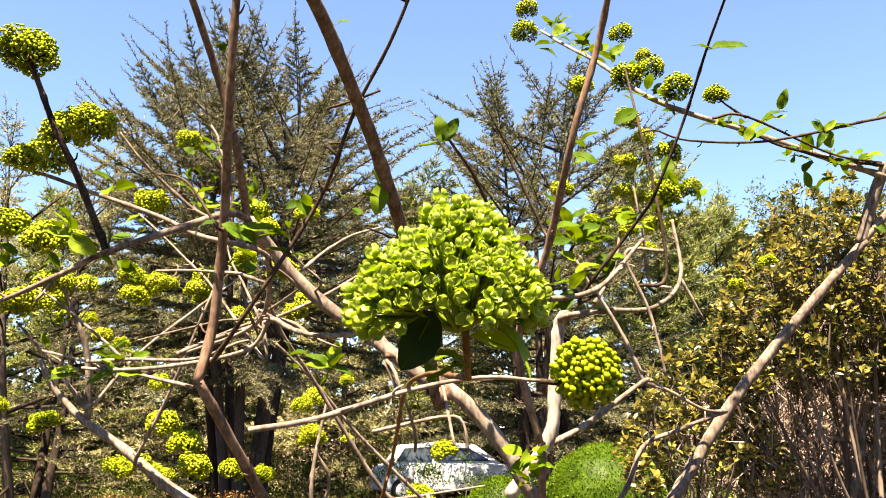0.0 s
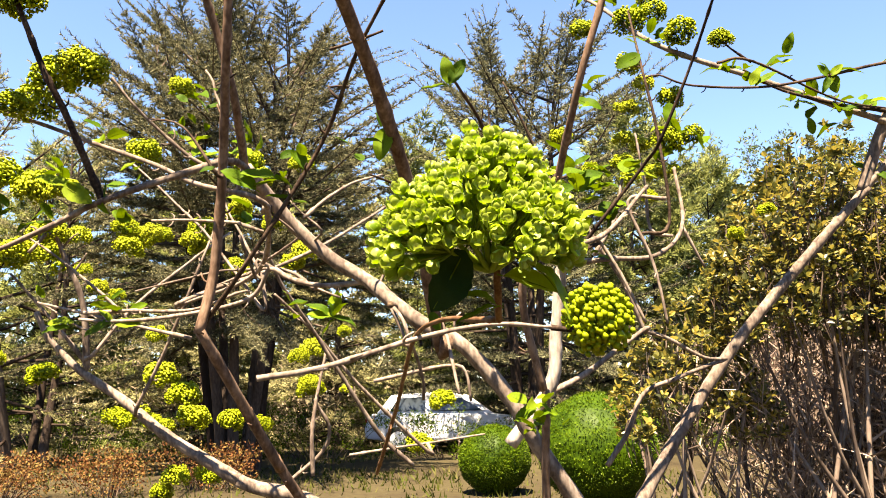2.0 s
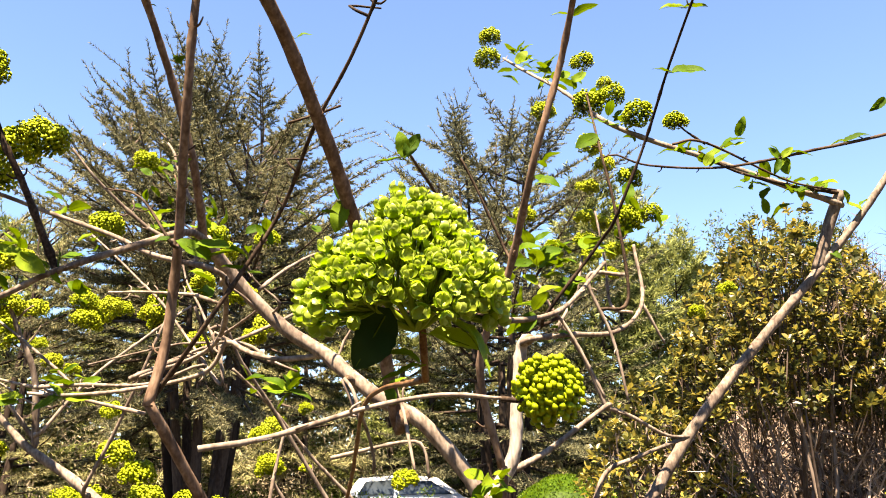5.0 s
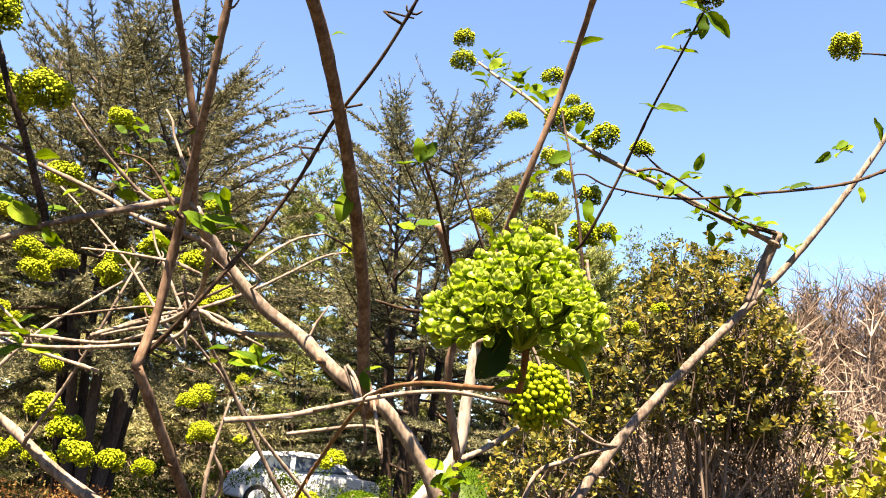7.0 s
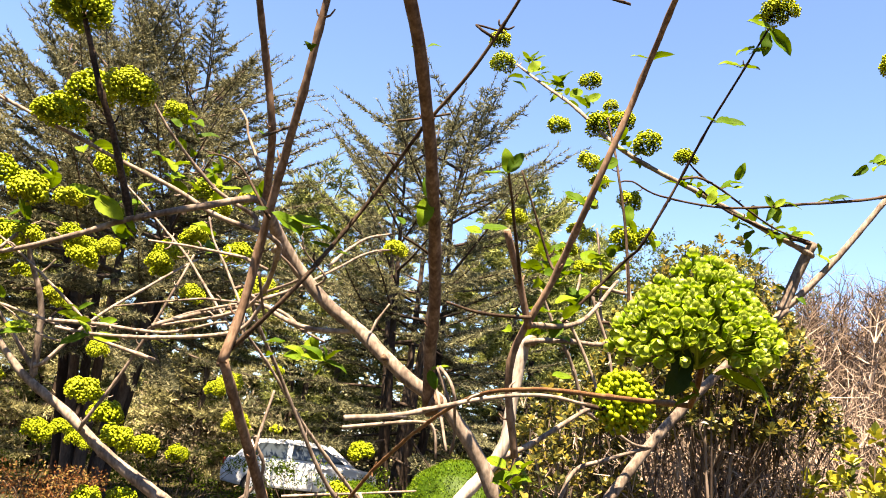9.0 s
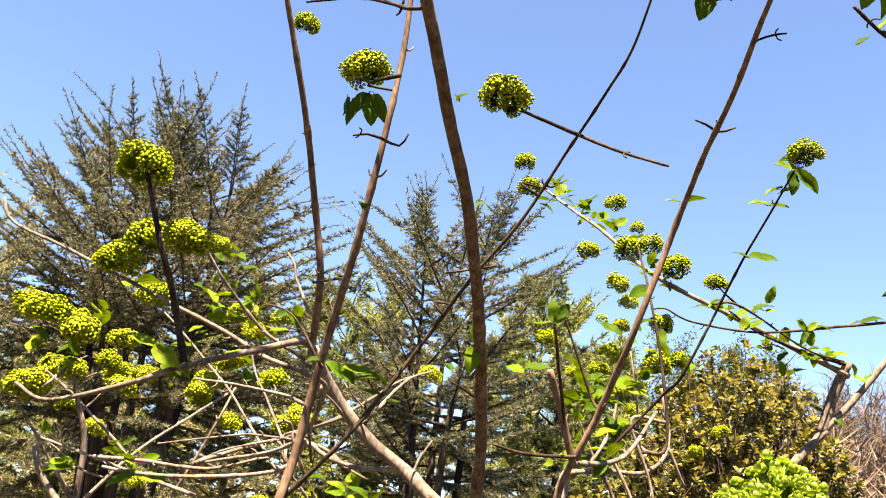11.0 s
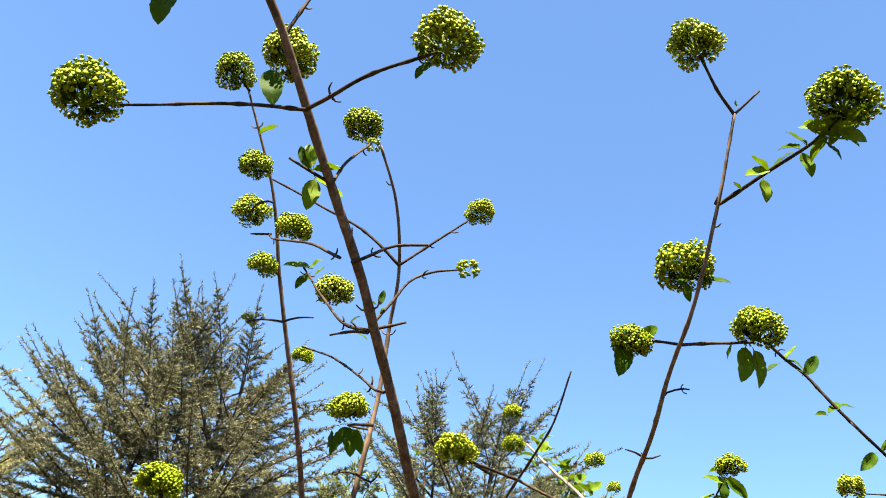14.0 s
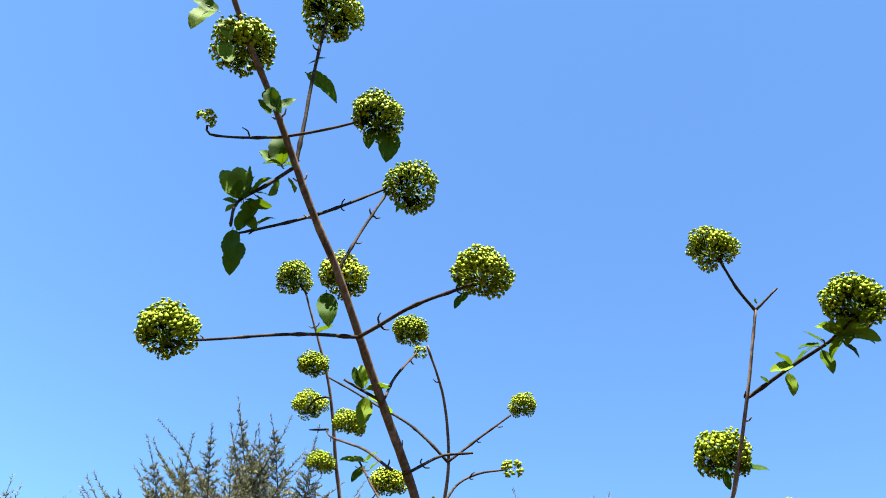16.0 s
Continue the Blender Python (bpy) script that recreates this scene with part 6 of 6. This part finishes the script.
sprig((0.826, 1.550, 1.911), 4, 35)
sprig((0.874, 1.500, 1.989), 3, 32)
sprig((-0.240, 1.300, 1.643), 3, 30)
sprig((-0.433, 1.800, 2.061), 4, 50)
sprig((-0.507, 1.360, 1.644), 4, 40)
sprig((-0.166, 1.300, 1.634), 5, 40)
sprig((0.110, 1.000, 1.497), 6, 26)
sprig((0.122, 1.000, 1.471), 6, 26)
sprig((0.102, 1.000, 1.465), 4, 24)
sprig((-0.666, 1.400, 1.793), 4, 45)
sprig((-0.616, 1.500, 1.976), 3, 50)
sprig((-0.481, 1.600, 1.995), 3, 45)
sprig((-0.608, 1.300, 1.856), 4, 40)
sprig((0.218, 1.300, 1.817), 4, 40)
sprig((0.296, 1.500, 1.908), 5, 40)
sprig((0.259, 1.350, 1.715), 5, 28)
sprig((0.171, 0.950, 1.850), 3, 22)
sprig((0.140, 1.100, 1.776), 6, 32)
sprig((0.150, 1.050, 1.695), 5, 30)
sprig((-0.081, 0.850, 1.743), 3, 24)
sprig((-0.469, 1.500, 2.039), 5, 40)
sprig((-0.444, 1.500, 1.996), 4, 38)
sprig((-0.402, 1.700, 1.872), 4, 50)
sprig((0.031, 1.000, 1.782), 3, 30)
sprig((0.291, 1.800, 2.447), 6, 34)
sprig((0.321, 1.720, 2.376), 6, 34)
sprig((0.281, 1.850, 2.492), 5, 30)
sprig((0.350, 1.650, 2.318), 5, 32)
sprig((0.401, 1.600, 2.264), 5, 32)
sprig((0.435, 1.550, 2.191), 4, 30)
sprig((-0.255, 0.950, 1.851), 2, 14)
sprig((-0.208, 0.760, 1.880), 3, 12)
sprig((-0.302, 0.930, 2.043), 2, 12)
sprig((-0.093, 0.730, 1.892), 2, 12)
sprig((-0.410, 1.100, 1.790), 4, 28)
sprig((-0.456, 1.200, 1.752), 4, 30)
sprig((-0.304, 1.100, 1.810), 3, 26)
sprig((-0.458, 1.600, 1.959), 4, 40)
leaf((0.957, 1.420, 2.184), (0.912, 1.409, 2.188), 0, (0, -1, 0.7), broad=0.85)
leaf((0.935, 1.420, 2.185), (0.959, 1.413, 2.199), 0, (0, -1, 0.7), broad=0.85)
leaf((0.909, 1.420, 2.175), (0.881, 1.411, 2.151), 1, (0, -1, 0.15), broad=0.85)
leaf((0.988, 1.440, 2.120), (0.990, 1.432, 2.086), 2, (0, -1, 0.15), broad=0.85)
leaf((0.658, 1.350, 2.024), (0.639, 1.344, 2.042), 0, (0, -1, 0.15), broad=0.85)
leaf((0.660, 1.350, 2.025), (0.679, 1.343, 2.044), 0, (0, -1, 0.7), broad=0.85)
leaf((0.656, 1.350, 2.022), (0.645, 1.343, 1.997), 1, (0, -1, 0.15), broad=0.85)
leaf((0.520, 1.340, 2.005), (0.533, 1.333, 2.032), 2, (0, -1, 0.15), broad=0.85)
leaf((0.528, 1.340, 2.004), (0.558, 1.330, 2.028), 0, (0, -1, 0.7), broad=0.85)
leaf((0.694, 1.500, 1.971), (0.687, 1.492, 2.000), 2, (0, -1, 0.15), broad=0.85)
leaf((0.705, 1.500, 2.022), (0.680, 1.493, 2.036), 0, (0, -1, 0.7), broad=0.85)
sprig((0.756, 1.500, 2.036), 4, 26)
sprig((0.667, 1.500, 2.028), 4, 28)

for spot in ((-0.482, 0.236, 2.312), (-0.474, 0.238, 2.326), (-0.455, 0.240, 2.378)):
    sprig(spot, 4, 26, 0.7)
for spot in ((0.266, 0.345, 2.318), (0.274, 0.330, 2.322), (0.281, 0.318, 2.326)):
    sprig(spot, 4, 27, 0.2)

# the near flower head, floret by floret: small cymes on branching stalks
def near_head(place):
    rng = np.random.default_rng(77)
    head = part("flower_head", None, shrub, "near lime-green flower head of half-open florets", Matrix.Translation(Vector(place) - SHRUB_AT))
    stalks = Pile()
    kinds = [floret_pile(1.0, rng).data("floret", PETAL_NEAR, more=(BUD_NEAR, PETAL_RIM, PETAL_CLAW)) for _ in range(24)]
    base = Vector((0.005, 0.004, -0.009))
    cymes = ((-0.0265, 0.000, 0.001), (-0.020, -0.011, 0.009), (-0.012, 0.003, 0.019), (0.003, -0.003, 0.031), (0.012, -0.005, 0.026), (0.019, -0.008, 0.016),
             (0.027, -0.003, 0.001), (-0.007, -0.021, 0.004), (0.012, -0.023, 0.000), (0.001, -0.015, 0.018), (0.002, 0.020, 0.012), (-0.015, 0.016, 0.010),
             (0.018, 0.015, 0.012), (0.023, -0.015, 0.003), (-0.020, -0.019, -0.003))
    for cyme in cymes:
        centre = Vector(cyme)
        out = (centre - Vector((0.001, 0, -0.010))).normalized()
        fork = base * 0.35 + centre * 0.55
        line, _ = smooth_line([base, base * 0.7 + fork * 0.3 - Vector((0, 0, 0.001)), fork], 0.004)
        stalks.add(*tube(line, np.linspace(0.0013, 0.0009, len(line)), 6, close=False))
        turn_out = out.to_track_quat("Z", "Y").to_matrix()
        many = 22
        for spot, way in dome(many, rng, 1.6, 0.4):
            spot = turn_out @ (spot * 0.0112)
            way = (turn_out @ way * 0.7 + out * 0.4 + Vector((0, 0, 0.3)) + Vector(rng.normal(0, 0.22, 3))).normalized()
            inner = centre + spot - out * 0.002
            line, _ = smooth_line([fork, fork * 0.4 + inner * 0.6 - out * 0.001, inner], 0.006)
            stalks.add(*tube(line, np.linspace(0.0006, 0.00045, len(line)), 4, close=False))
            size = 0.0031 * rng.uniform(0.82, 1.15)
            turn = way.to_track_quat("Z", "Y").to_matrix().to_4x4() @ Matrix.Rotation(rng.uniform(0, 6.28), 4, "Z")
            part("floret", kinds[int(rng.integers(0, len(kinds)))], head, "", Matrix.Translation(inner) @ turn @ Matrix.Scale(size, 4))
    part("stalkwork", stalks.data("stalks", STALK_NEAR), head, "green branching stalks")["kind"] = "stuff"
    return head


near_head((0.006, 0.335, 1.560))
stem("peduncle", 1.5, 1.3, [(0.0148, 0.352, 1.5335), (0.0143, 0.344, 1.5420), (0.0135, 0.338, 1.5530)], BARK_RED, "reddish-brown flower stalk")
# hangs under the head, so it wears the leaf colour darkened for shade
leaf((0.0012, 0.3285, 1.5560), (-0.0085, 0.3220, 1.5355), 2, (0.25, -1, 0.15), 1.05, LEAF_SHADED)
# sun on the next two leaves is put into their paler colour
leaf((0.0155, 0.330, 1.5475), (0.0350, 0.318, 1.5425), 0, (0.1, -0.7, 0.8), 0.75, LEAF_YOUNG_LIT)
leaf((0.0215, 0.326, 1.5530), (0.0395, 0.314, 1.5430), 3, (0.55, -0.5, 0.8), 0.5, LEAF_YOUNG_LIT)
leaf((0.0130, 0.340, 1.5385), (0.0045, 0.330, 1.5450), 3, (0, -0.7, 0.6), 0.5)
leaf((0.0130, 0.340, 1.5375), (-0.0020, 0.332, 1.5335), 0, (0, -0.5, 1), 0.22)
